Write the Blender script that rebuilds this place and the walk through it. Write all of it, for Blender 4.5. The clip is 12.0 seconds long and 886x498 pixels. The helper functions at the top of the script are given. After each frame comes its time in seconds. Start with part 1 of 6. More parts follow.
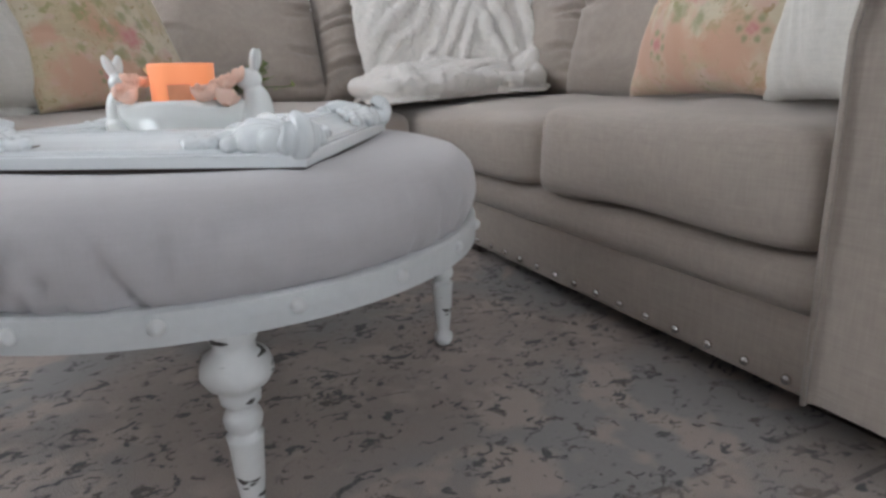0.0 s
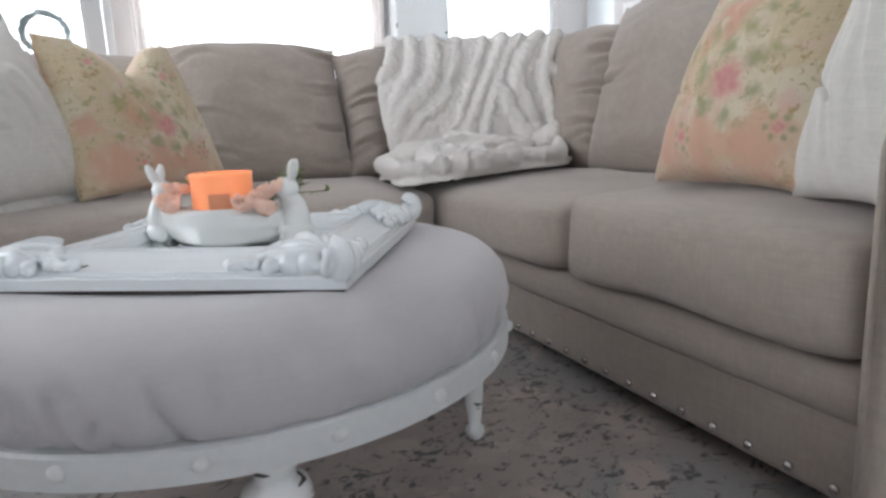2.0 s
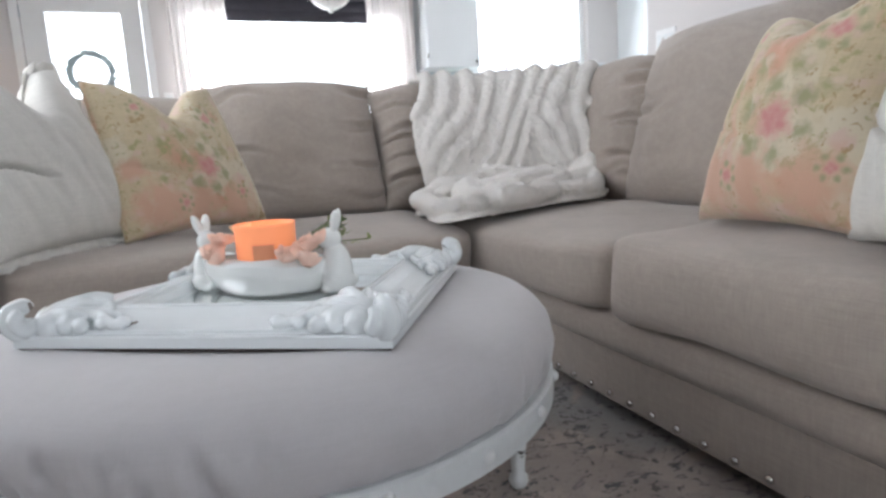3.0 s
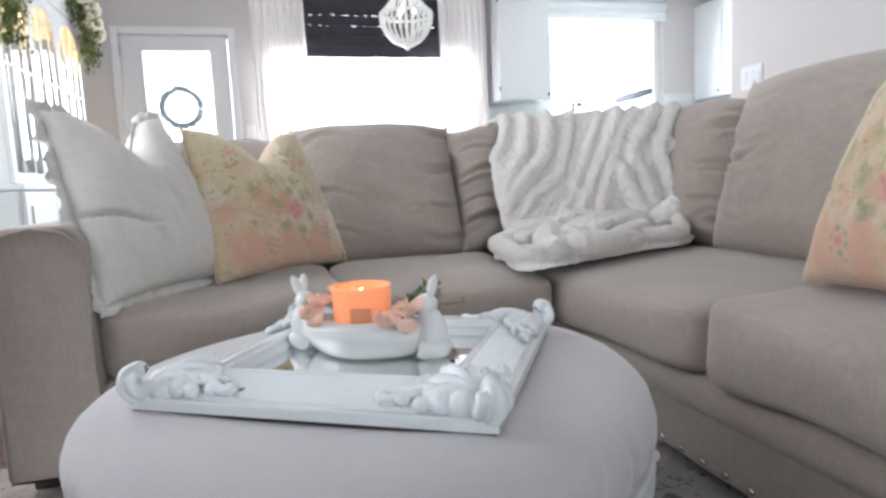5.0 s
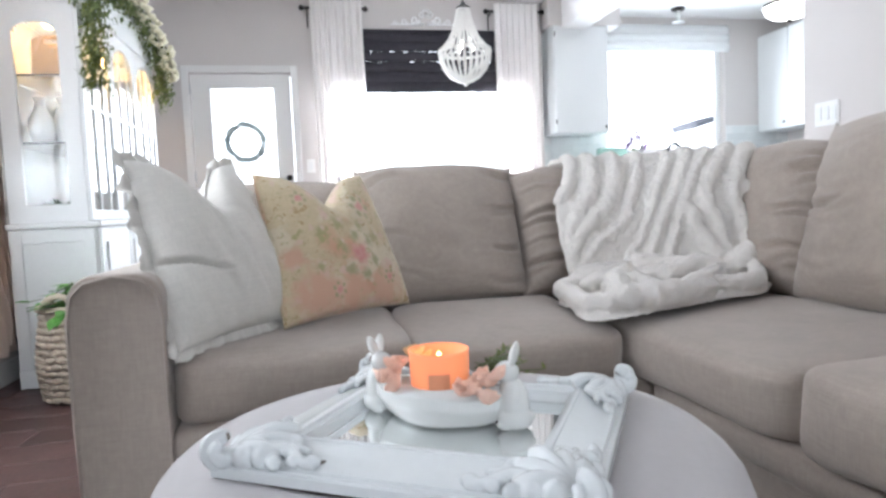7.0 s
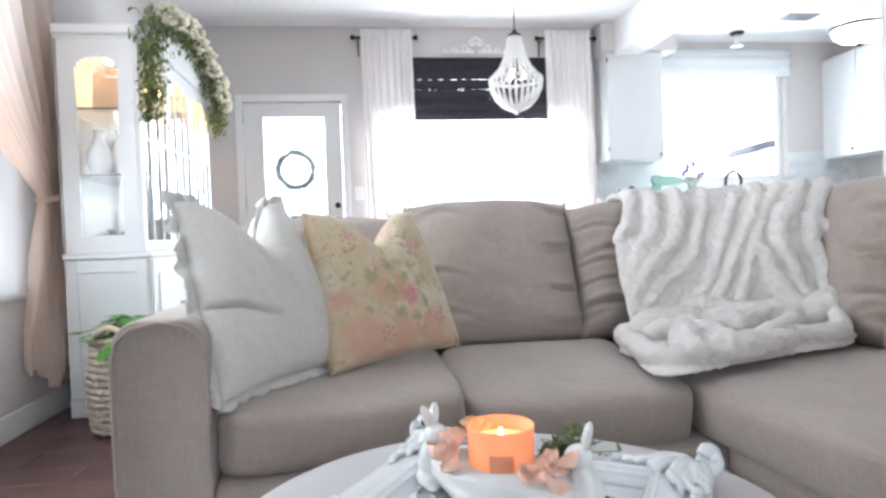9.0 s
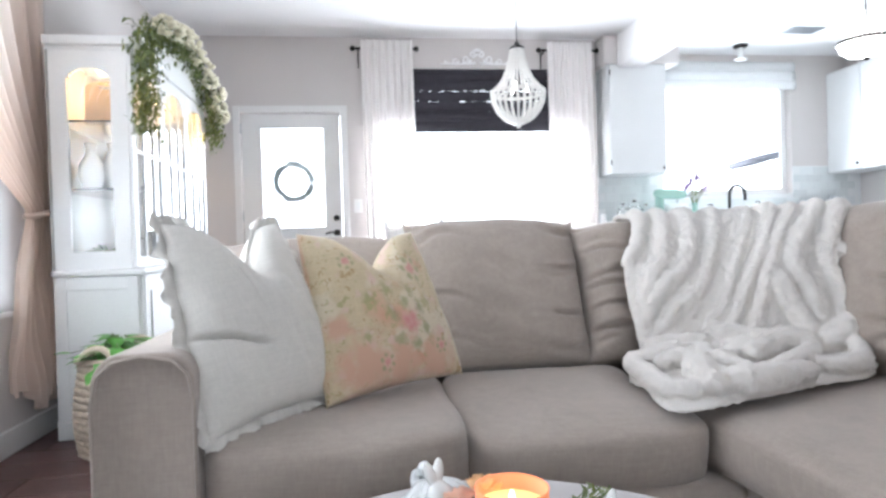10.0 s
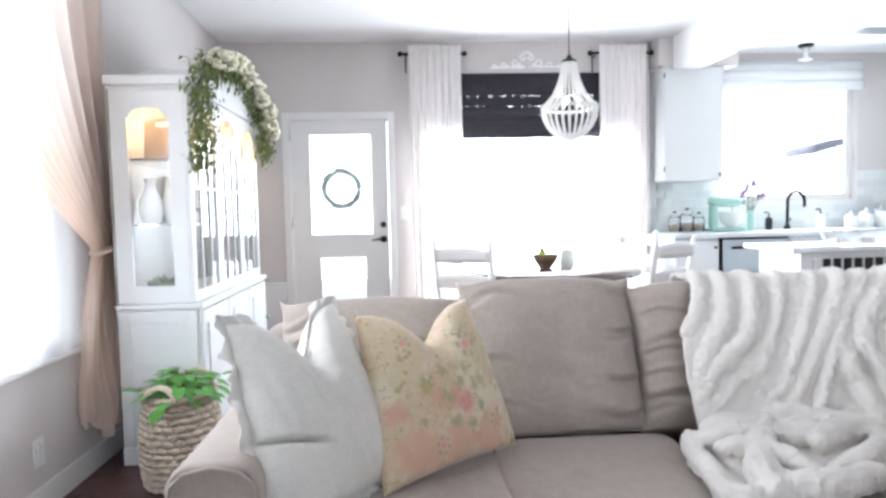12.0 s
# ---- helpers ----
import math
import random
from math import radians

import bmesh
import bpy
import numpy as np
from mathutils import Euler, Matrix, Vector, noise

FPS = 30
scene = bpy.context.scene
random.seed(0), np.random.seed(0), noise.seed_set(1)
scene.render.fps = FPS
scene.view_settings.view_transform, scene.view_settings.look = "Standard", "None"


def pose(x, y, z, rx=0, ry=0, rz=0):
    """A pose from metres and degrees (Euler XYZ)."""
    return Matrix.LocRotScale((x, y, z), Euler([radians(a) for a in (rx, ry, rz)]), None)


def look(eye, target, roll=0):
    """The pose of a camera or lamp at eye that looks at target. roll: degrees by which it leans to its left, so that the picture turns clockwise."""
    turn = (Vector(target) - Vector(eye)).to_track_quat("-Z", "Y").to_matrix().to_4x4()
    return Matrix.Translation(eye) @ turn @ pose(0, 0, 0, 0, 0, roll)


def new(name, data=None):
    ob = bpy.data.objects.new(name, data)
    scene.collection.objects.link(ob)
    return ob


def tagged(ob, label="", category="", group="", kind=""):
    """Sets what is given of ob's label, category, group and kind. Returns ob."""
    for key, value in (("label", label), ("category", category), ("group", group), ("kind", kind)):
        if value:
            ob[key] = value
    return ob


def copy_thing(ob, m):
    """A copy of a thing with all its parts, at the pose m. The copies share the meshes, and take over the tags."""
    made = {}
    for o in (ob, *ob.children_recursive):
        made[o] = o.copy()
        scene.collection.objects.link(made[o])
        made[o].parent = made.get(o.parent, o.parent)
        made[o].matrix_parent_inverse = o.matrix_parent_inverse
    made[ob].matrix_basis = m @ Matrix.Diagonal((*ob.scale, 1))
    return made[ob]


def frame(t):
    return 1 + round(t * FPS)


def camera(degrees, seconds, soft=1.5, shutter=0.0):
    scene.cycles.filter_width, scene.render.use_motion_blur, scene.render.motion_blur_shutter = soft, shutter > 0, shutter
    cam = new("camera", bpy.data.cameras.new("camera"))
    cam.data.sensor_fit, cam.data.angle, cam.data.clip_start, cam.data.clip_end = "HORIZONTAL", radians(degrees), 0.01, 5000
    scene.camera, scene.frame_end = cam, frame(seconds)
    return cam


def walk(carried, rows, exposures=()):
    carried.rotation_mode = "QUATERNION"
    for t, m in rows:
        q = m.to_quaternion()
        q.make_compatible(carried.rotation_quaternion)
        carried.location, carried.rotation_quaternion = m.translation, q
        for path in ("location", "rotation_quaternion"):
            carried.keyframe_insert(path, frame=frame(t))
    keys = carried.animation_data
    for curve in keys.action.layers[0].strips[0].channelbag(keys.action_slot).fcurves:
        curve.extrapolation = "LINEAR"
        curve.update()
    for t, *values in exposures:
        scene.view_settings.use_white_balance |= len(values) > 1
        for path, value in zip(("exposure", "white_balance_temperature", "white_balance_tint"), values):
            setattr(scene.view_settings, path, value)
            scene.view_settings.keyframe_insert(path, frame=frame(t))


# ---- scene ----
cam = camera(71.2, 12.0, soft=2.8)
PATH = [
    (0, (1.191, -5.807, 0.526), (2.024, -4.073, -0.021), -1.5),
    (0.5, (1.187, -5.803, 0.547), (2.015, -4.053, 0.044), -1.9),
    (1, (1.185, -5.801, 0.568), (1.995, -4.031, 0.108), -2.2),
    (1.5, (1.183, -5.797, 0.591), (1.988, -4.017, 0.161), -2.5),
    (2, (1.178, -5.787, 0.611), (1.978, -3.996, 0.222), -2.4),
    (2.5, (1.172, -5.777, 0.628), (1.926, -3.958, 0.279), -3.1),
    (3, (1.169, -5.765, 0.651), (1.886, -3.925, 0.34), -3.4),
    (5, (1.125, -5.732, 0.722), (1.661, -3.818, 0.498), -2.8),
    (5.5, (1.118, -5.726, 0.735), (1.604, -3.796, 0.534), -3.0),
    (6, (1.107, -5.722, 0.751), (1.566, -3.784, 0.572), -2.5),
    (6.5, (1.093, -5.715, 0.768), (1.518, -3.766, 0.62), -2.1),
    (7, (1.085, -5.692, 0.783), (1.473, -3.734, 0.651), -2.5),
    (9, (1.078, -5.594, 0.84), (1.327, -3.61, 0.785), -2.0),
    (9.5, (1.085, -5.55, 0.851), (1.329, -3.565, 0.816), -1.4),
    (10, (1.08, -5.507, 0.885), (1.334, -3.523, 0.857), -1.7),
    (10.5, (1.068, -5.475, 0.943), (1.262, -3.485, 0.899), -1.7),
    (11, (1.059, -5.46, 1.034), (1.251, -3.47, 0.98), -0.8),
    (11.5, (1.046, -5.467, 1.133), (1.192, -3.476, 1.005), -1.4),
    (12, (1.042, -5.483, 1.216), (1.163, -3.491, 1.094), -1.2),
]
EXPOSURES = [(0.0, 0.09, 6180, 9), (3.0, 0.18, 6130, 9), (5.0, 0.27, 6080, 9), (7.0, 0.37, 6030, 9), (9.0, 0.46, 5990, 9), (12.0, 0.51, 5990, 9.5)]
walk(cam, [(t, look(eye, target, roll)) for t, eye, target, roll in PATH], EXPOSURES)

# ---- world and light ----
WALL_L, CEIL, WALL_R, BACK_Y = -0.49, 2.69, 3.60, -8.4
world = bpy.data.worlds.new("world")
scene.world = world
world.use_nodes = True
wn = world.node_tree.nodes
sky = wn.new("ShaderNodeTexSky")
sky.sky_type = "NISHITA"
sky.sun_disc = False
sky.sun_elevation = radians(60)
sky.sun_rotation = radians(-30)
world.node_tree.links.new(sky.outputs[0], wn["Background"].inputs[0])
wn["Background"].inputs[1].default_value = 0.10

sun = new("sun", bpy.data.lights.new("sun", "SUN"))
sun.data.energy, sun.data.angle, sun.data.color = 2.5, radians(1.0), (1.0, 0.95, 0.88)
sun.matrix_world = look((0, 0, 0), (-0.25, -0.45, -0.95))


def window_light(name, centre, aim, width, height, watts, color=(1.0, 0.98, 0.96), spread=170):
    lamp = new(name, bpy.data.lights.new(name, "AREA"))
    lamp.data.shape, lamp.data.size, lamp.data.size_y = "RECTANGLE", width, height
    lamp.data.energy, lamp.data.color = watts, color
    lamp.data.spread = radians(spread)
    lamp.matrix_world = look(centre, aim)
    return lamp


window_light("dining_window_light", (2.15, -0.03, 1.1), (2.15, -4, 1.0), 1.8, 1.5, 113, (0.93, 0.97, 1.0))
window_light("door_light", (0.49, -0.06, 1.45), (0.49, -4, 1.3), 0.5, 0.8, 8, (0.90, 0.96, 1.0))
window_light("kitchen_window_light", (4.6, 0.12, 1.75), (4.2, -4, 1.2), 1.2, 0.95, 33, (0.88, 0.95, 1.0))
window_light("side_window_light", (-0.48, -3.72, 1.5), (3, -3.8, 0.9), 1.65, 1.6, 23, (0.94, 0.97, 1.0), 150)
# added fill from behind the camera; no rear window is known here
window_light("rear_fill_light", (1.6, -8.3, 1.5), (1.5, -4, 0.8), 2.4, 1.6, 10, (0.88, 0.94, 1.0))


# ---- materials ----
def nd(m, kind, **ins):
    n = m.node_tree.nodes.new(kind)
    for k, v in ins.items():
        n.inputs[k].default_value = v
    return n


def mat(name, color, rough=0.6, metal=0.0, vary=0.12, scale=6.0, grain=120.0, bump=0.15, spec=0.5, sheen=0.0, random_vary=0.0):
    """Painted, woven or plain surface: colour varied at two scales, with fine relief."""
    m = bpy.data.materials.new(name)
    m.use_nodes = True
    t, b = m.node_tree, m.node_tree.nodes["Principled BSDF"]
    co = nd(m, "ShaderNodeTexCoord")
    big, fine = nd(m, "ShaderNodeTexNoise", Scale=scale, Detail=5.0), nd(m, "ShaderNodeTexNoise", Scale=grain, Detail=3.0)
    for n in (big, fine):
        t.links.new(co.outputs["Object"], n.inputs["Vector"])
    add = nd(m, "ShaderNodeMath")
    add.operation = "ADD"
    t.links.new(big.outputs[0], add.inputs[0])
    t.links.new(fine.outputs[0], add.inputs[1])
    ramp = nd(m, "ShaderNodeMapRange")
    ramp.inputs["From Min"].default_value, ramp.inputs["From Max"].default_value = 0.6, 1.4
    ramp.inputs["To Min"].default_value, ramp.inputs["To Max"].default_value = 1 - vary, 1 + vary
    t.links.new(add.outputs[0], ramp.inputs["Value"])
    hue = nd(m, "ShaderNodeHueSaturation", Color=(*color, 1))
    if random_vary:
        info = nd(m, "ShaderNodeObjectInfo")
        r2 = nd(m, "ShaderNodeMapRange")
        r2.inputs["To Min"].default_value, r2.inputs["To Max"].default_value = 1 - random_vary, 1 + random_vary
        t.links.new(info.outputs["Random"], r2.inputs["Value"])
        mul = nd(m, "ShaderNodeMath")
        mul.operation = "MULTIPLY"
        t.links.new(ramp.outputs[0], mul.inputs[0])
        t.links.new(r2.outputs[0], mul.inputs[1])
        t.links.new(mul.outputs[0], hue.inputs["Value"])
    else:
        t.links.new(ramp.outputs[0], hue.inputs["Value"])
    t.links.new(hue.outputs[0], b.inputs["Base Color"])
    b.inputs["Roughness"].default_value, b.inputs["Metallic"].default_value = rough, metal
    b.inputs["Specular IOR Level"].default_value = spec
    if sheen:
        b.inputs["Sheen Weight"].default_value = sheen
        b.inputs["Sheen Roughness"].default_value = 0.5
    if bump:
        bp = nd(m, "ShaderNodeBump", Strength=bump, Distance=0.01)
        t.links.new(fine.outputs[0], bp.inputs["Height"])
        t.links.new(bp.outputs[0], b.inputs["Normal"])
    return m


def weave(name, color, cell=0.0016, vary=0.13, bump=0.3, sheen=0.3, contrast=0.065):
    """Woven upholstery: two crossing sets of uneven threads over a soft mottling."""
    m = mat(name, color, 0.95, 0, vary, 4.0, 60.0, 0, 0.2, sheen)
    t, b = m.node_tree, m.node_tree.nodes["Principled BSDF"]
    co = nd(m, "ShaderNodeTexCoord")
    waves = []
    for stretch in ((1.0, 1.0, 0.06), (0.05, 0.05, 1.0)):
        mp = nd(m, "ShaderNodeMapping")
        mp.inputs["Scale"].default_value = stretch
        w = nd(m, "ShaderNodeTexNoise", Scale=1 / (cell * 3), Detail=2.0)
        t.links.new(co.outputs["Object"], mp.inputs[0])
        t.links.new(mp.outputs[0], w.inputs["Vector"])
        waves.append(w)
    add = nd(m, "ShaderNodeMath")
    add.operation = "ADD"
    t.links.new(waves[0].outputs[0], add.inputs[0])
    t.links.new(waves[1].outputs[0], add.inputs[1])
    bp = nd(m, "ShaderNodeBump", Strength=bump, Distance=0.003)
    t.links.new(add.outputs[0], bp.inputs["Height"])
    t.links.new(bp.outputs[0], b.inputs["Normal"])
    old = b.inputs["Base Color"].links[0].from_socket
    rng = nd(m, "ShaderNodeMapRange")
    rng.inputs["From Min"].default_value, rng.inputs["From Max"].default_value = 0.7, 1.3
    rng.inputs["To Min"].default_value, rng.inputs["To Max"].default_value = 1 - contrast, 1 + contrast
    t.links.new(add.outputs[0], rng.inputs["Value"])
    hue = nd(m, "ShaderNodeHueSaturation")
    t.links.new(old, hue.inputs["Color"])
    t.links.new(rng.outputs[0], hue.inputs["Value"])
    t.links.new(hue.outputs[0], b.inputs["Base Color"])
    return m


def mask_over(m, color, scale, low, high, detail=4.0, stretch=(1, 1, 1), kind="ShaderNodeTexNoise", warp=0.0, out="Fac"):
    """Lay patches of another colour over a material's base colour, where a noise lies between two levels."""
    t, b = m.node_tree, m.node_tree.nodes["Principled BSDF"]
    co, mp = nd(m, "ShaderNodeTexCoord"), nd(m, "ShaderNodeMapping")
    mp.inputs["Scale"].default_value = stretch
    mp.inputs["Location"].default_value = (scale * 0.37 % 3, scale * 0.11 % 2, 0.3)
    t.links.new(co.outputs["Object"], mp.inputs[0])
    n = nd(m, kind, Scale=scale)
    vec = mp.outputs[0]
    if warp:
        wz = nd(m, "ShaderNodeTexNoise", Scale=scale * 0.7, Detail=3.0)
        t.links.new(vec, wz.inputs["Vector"])
        ad = nd(m, "ShaderNodeVectorMath")
        ad.operation = "SCALE"
        ad.inputs["Scale"].default_value = warp
        t.links.new(wz.outputs["Color"], ad.inputs[0])
        sm = nd(m, "ShaderNodeVectorMath")
        sm.operation = "ADD"
        t.links.new(vec, sm.inputs[0])
        t.links.new(ad.outputs[0], sm.inputs[1])
        vec = sm.outputs[0]
    t.links.new(vec, n.inputs["Vector"])
    if kind == "ShaderNodeTexNoise":
        n.inputs["Detail"].default_value = detail
    r = nd(m, "ShaderNodeMapRange")
    r.inputs["From Min"].default_value, r.inputs["From Max"].default_value = low, high
    t.links.new(n.outputs[out], r.inputs["Value"])
    mx = nd(m, "ShaderNodeMix")
    mx.data_type = "RGBA"
    old = b.inputs["Base Color"].links[0].from_socket
    t.links.new(r.outputs[0], mx.inputs["Factor"])
    t.links.new(old, mx.inputs["A"])
    mx.inputs["B"].default_value = (*color, 1)
    t.links.new(mx.outputs["Result"], b.inputs["Base Color"])
    return m


def glow(name, color, strength):
    m = bpy.data.materials.new(name)
    m.use_nodes = True
    b = m.node_tree.nodes["Principled BSDF"]
    b.inputs["Base Color"].default_value = (*color, 1)
    b.inputs["Emission Color"].default_value = (*color, 1)
    b.inputs["Emission Strength"].default_value = strength
    return m


def glass(name, color=(1, 1, 1), rough=0.0):
    m = bpy.data.materials.new(name)
    m.use_nodes = True
    t, b = m.node_tree, m.node_tree.nodes["Principled BSDF"]
    b.inputs["Base Color"].default_value = (*color, 1)
    b.inputs["Transmission Weight"].default_value, b.inputs["Roughness"].default_value = 1.0, rough
    b.inputs["IOR"].default_value = 1.45
    return m


def cloth_thin(name, color, through_light=0.5, vary=0.06):
    """Light cloth that lets part of the daylight through."""
    m = mat(name, color, 0.95, 0, vary, 5.0, 300.0, 0.1, 0.1)
    t = m.node_tree
    b, o = t.nodes["Principled BSDF"], t.nodes["Material Output"]
    tr = nd(m, "ShaderNodeBsdfTranslucent", Color=(*color, 1))
    mx = nd(m, "ShaderNodeMixShader", Fac=through_light)
    t.links.new(b.outputs[0], mx.inputs[1])
    t.links.new(tr.outputs[0], mx.inputs[2])
    t.links.new(mx.outputs[0], o.inputs["Surface"])
    return m


M_WALL = mat("greige_wall_paint", (0.65, 0.612, 0.595), 0.85, 0, 0.04, 1.5, 250, 0.06)
M_CEIL = mat("ceiling_paint", (0.86, 0.85, 0.85), 0.9, 0, 0.03, 2, 180, 0.1)
M_TRIM = mat("white_trim_paint", (0.80, 0.79, 0.78), 0.45, 0, 0.03, 3, 100, 0.04)
M_CAB = mat("white_cabinet_paint", (0.76, 0.77, 0.77), 0.4, 0, 0.03, 3, 80, 0.03)
M_SOFA = weave("sofa_linen", (0.386, 0.332, 0.290), 0.0011, 0.08, 0.15)
M_OTTO = weave("ottoman_linen", (0.52, 0.495, 0.50), 0.0008, 0.03, 0.05, 0.3, 0.02)
M_WHITE_PILLOW = weave("pale_linen", (0.67, 0.645, 0.60), 0.0009, 0.04, 0.08)
M_DISTRESS = mat("distressed_white_paint", (0.70, 0.70, 0.69), 0.45, 0, 0.06, 9, 60, 0.08)
mask_over(M_DISTRESS, (0.05, 0.04, 0.035), 15, 0.655, 0.675, 3.0, (1, 1, 3.2))
M_TRAY = mat("glossy_white_paint", (0.76, 0.785, 0.79), 0.18, 0, 0.025, 14, 80, 0.015)
mask_over(M_TRAY, (0.20, 0.17, 0.15), 26, 0.72, 0.74, 3.0)
M_BAND = mat("white_band_paint", (0.62, 0.63, 0.63), 0.4, 0, 0.05, 8, 90, 0.05)
M_CERAMIC = mat("white_ceramic", (0.80, 0.81, 0.79), 0.08, 0, 0.02, 10, 50, 0.0)
M_MIRROR = mat("mirror_silver", (0.88, 0.9, 0.9), 0.02, 1.0, 0.0, 5, 50, 0.0)
M_NAIL = mat("pewter_nail", (0.66, 0.64, 0.62), 0.24, 1.0, 0.15, 60, 200, 0.05)
M_DARKWOOD = mat("dark_wood", (0.045, 0.03, 0.025), 0.5, 0, 0.3, 8, 60, 0.1)
M_THROW = mat("white_plush", (0.83, 0.79, 0.745), 1.0, 0, 0.04, 10, 240, 0.5, 0.05, 0.4)
M_BLACK = mat("black_iron", (0.02, 0.018, 0.016), 0.4, 0.6, 0.2, 20, 100, 0.05)
M_BLIND = mat("dark_woven_shade", (0.025, 0.022, 0.03), 0.8, 0, 0.35, 12, 160, 0.3)
M_CURTAIN = cloth_thin("white_curtain_cloth", (0.95, 0.92, 0.905), 0.38)
M_PINK = cloth_thin("blush_curtain_cloth", (0.98, 0.885, 0.82), 0.85)
M_SHADE = cloth_thin("sheer_shade_cloth", (0.90, 0.91, 0.91), 0.55)
M_TILE = mat("brown_floor_tile", (0.105, 0.055, 0.05), 0.35, 0, 0.25, 7, 60, 0.1, 0.5, 0, 0.2)
M_GROUT = mat("pale_grout", (0.34, 0.30, 0.29), 0.9, 0, 0.1, 10, 100, 0.1)
# opaque jar emits peach itself, in place of flame light through the glass
M_CANDLE_GLOW = glow("peach_candle_glass_glow", (0.95, 0.32, 0.14), 0.42)
M_FLAME = glow("candle_flame", (1.0, 0.62, 0.22), 9.0)
M_LABEL = mat("peach_label_paper", (0.80, 0.34, 0.18), 0.6, 0, 0.05)
M_LEAF = mat("leaf_green", (0.12, 0.16, 0.05), 0.5, 0, 0.35, 30, 100, 0.1)
M_LEAF_BRIGHT = mat("bright_leaf_green", (0.10, 0.30, 0.05), 0.45, 0, 0.3, 20, 100, 0.1)
M_LEAF_PALE = mat("yellow_green_leaf", (0.21, 0.245, 0.07), 0.55, 0, 0.3, 30, 100, 0.1)
M_PETAL = cloth_thin("peach_petal", (0.98, 0.74, 0.62), 0.3, 0.12)
M_PETAL_YELLOW = cloth_thin("apricot_petal", (0.95, 0.70, 0.42), 0.3, 0.12)
M_CREAM_FLOWER = mat("cream_petal", (0.80, 0.76, 0.60), 0.8, 0, 0.12, 30, 150, 0.1)
M_BASKET = mat("water_hyacinth_weave", (0.56, 0.47, 0.37), 0.85, 0, 0.25, 20, 180, 0.4)
M_SOIL = mat("soil", (0.05, 0.035, 0.025), 0.95, 0, 0.3, 30, 120, 0.5)
M_GLASS = glass("clear_glass")
M_HUTCH_WOOD = mat("warm_wood_interior", (0.50, 0.33, 0.17), 0.5, 0, 0.15, 6, 60, 0.05)
M_BULB = glow("warm_bulb", (1.0, 0.66, 0.28), 14.0)
M_BEAD = mat("white_wood_bead", (0.82, 0.80, 0.77), 0.4, 0, 0.04, 20, 100, 0.0)
M_LAMP_GLOW = glow("lamp_white", (1.0, 0.96, 0.9), 5.0)
M_COUNTER = mat("white_stone_counter", (0.68, 0.71, 0.72), 0.2, 0, 0.06, 5, 60, 0.02)
M_STEEL = mat("brushed_steel", (0.45, 0.47, 0.49), 0.35, 0.9, 0.1, 8, 150, 0.05)
M_MINT = mat("mint_enamel", (0.36, 0.56, 0.49), 0.2, 0, 0.03, 8, 50, 0.0)
M_LILAC = mat("lilac_petal", (0.36, 0.26, 0.42), 0.7, 0, 0.2, 40, 100, 0.05)
M_BACKDROP = glow("daylight_haze", (0.95, 0.98, 1.0), 2.8)
M_GREY_ROOF = mat("grey_roof", (0.25, 0.25, 0.28), 0.8, 0, 0.1)

# printed floral cloth
M_FLORAL = weave("floral_print_cloth", (0.60, 0.50, 0.335), 0.0014, 0.06, 0.12)
mask_over(M_FLORAL, (0.62, 0.36, 0.25), 4.2, 0.60, 0.68, 2.0, (1, 2.2, 1))
mask_over(M_FLORAL, (0.66, 0.58, 0.44), 8, 0.56, 0.62, 3.0)
mask_over(M_FLORAL, (0.42, 0.38, 0.20), 26, 0.58, 0.68, 4.0, (1, 1, 1), warp=0.15)
mask_over(M_FLORAL, (0.66, 0.50, 0.42), 17, 0.58, 0.68, 2.0)
mask_over(M_FLORAL, (0.42, 0.29, 0.15), 42, 0.60, 0.70, 3.0, warp=0.1)


def spot(m, x, z, radius, color, ring=0.0, rough=60.0, soft=0.85):
    """A printed blossom or leaf ring: a blob round a point of the cloth, broken up by noise."""
    t, b = m.node_tree, m.node_tree.nodes["Principled BSDF"]
    co = nd(m, "ShaderNodeTexCoord")
    mp = nd(m, "ShaderNodeMapping")
    mp.inputs["Location"].default_value, mp.inputs["Scale"].default_value = (-x, 0, -z), (1, 0, 1)
    t.links.new(co.outputs["Object"], mp.inputs[0])
    ln = nd(m, "ShaderNodeVectorMath")
    ln.operation = "LENGTH"
    t.links.new(mp.outputs[0], ln.inputs[0])
    ns = nd(m, "ShaderNodeTexNoise", Scale=rough, Detail=2.0)
    t.links.new(co.outputs["Object"], ns.inputs["Vector"])
    ad = nd(m, "ShaderNodeMath")
    ad.operation = "MULTIPLY_ADD"
    ad.inputs[1].default_value = radius * 1.5
    t.links.new(ns.outputs[0], ad.inputs[0])
    t.links.new(ln.outputs["Value"], ad.inputs[2])
    if ring:
        sb = nd(m, "ShaderNodeMath")
        sb.operation = "SUBTRACT"
        sb.inputs[1].default_value = ring + radius * 0.75
        ab = nd(m, "ShaderNodeMath")
        ab.operation = "ABSOLUTE"
        t.links.new(ad.outputs[0], sb.inputs[0])
        t.links.new(sb.outputs[0], ab.inputs[0])
        value, edge = ab.outputs[0], radius * 0.4
    else:
        value, edge = ad.outputs[0], radius * 1.75
    r = nd(m, "ShaderNodeMapRange")
    r.inputs["From Min"].default_value, r.inputs["From Max"].default_value = edge, edge * soft
    t.links.new(value, r.inputs["Value"])
    mx = nd(m, "ShaderNodeMix")
    mx.data_type = "RGBA"
    old = b.inputs["Base Color"].links[0].from_socket
    t.links.new(r.outputs[0], mx.inputs["Factor"])
    t.links.new(old, mx.inputs["A"])
    mx.inputs["B"].default_value = (*color, 1)
    t.links.new(mx.outputs["Result"], b.inputs["Base Color"])


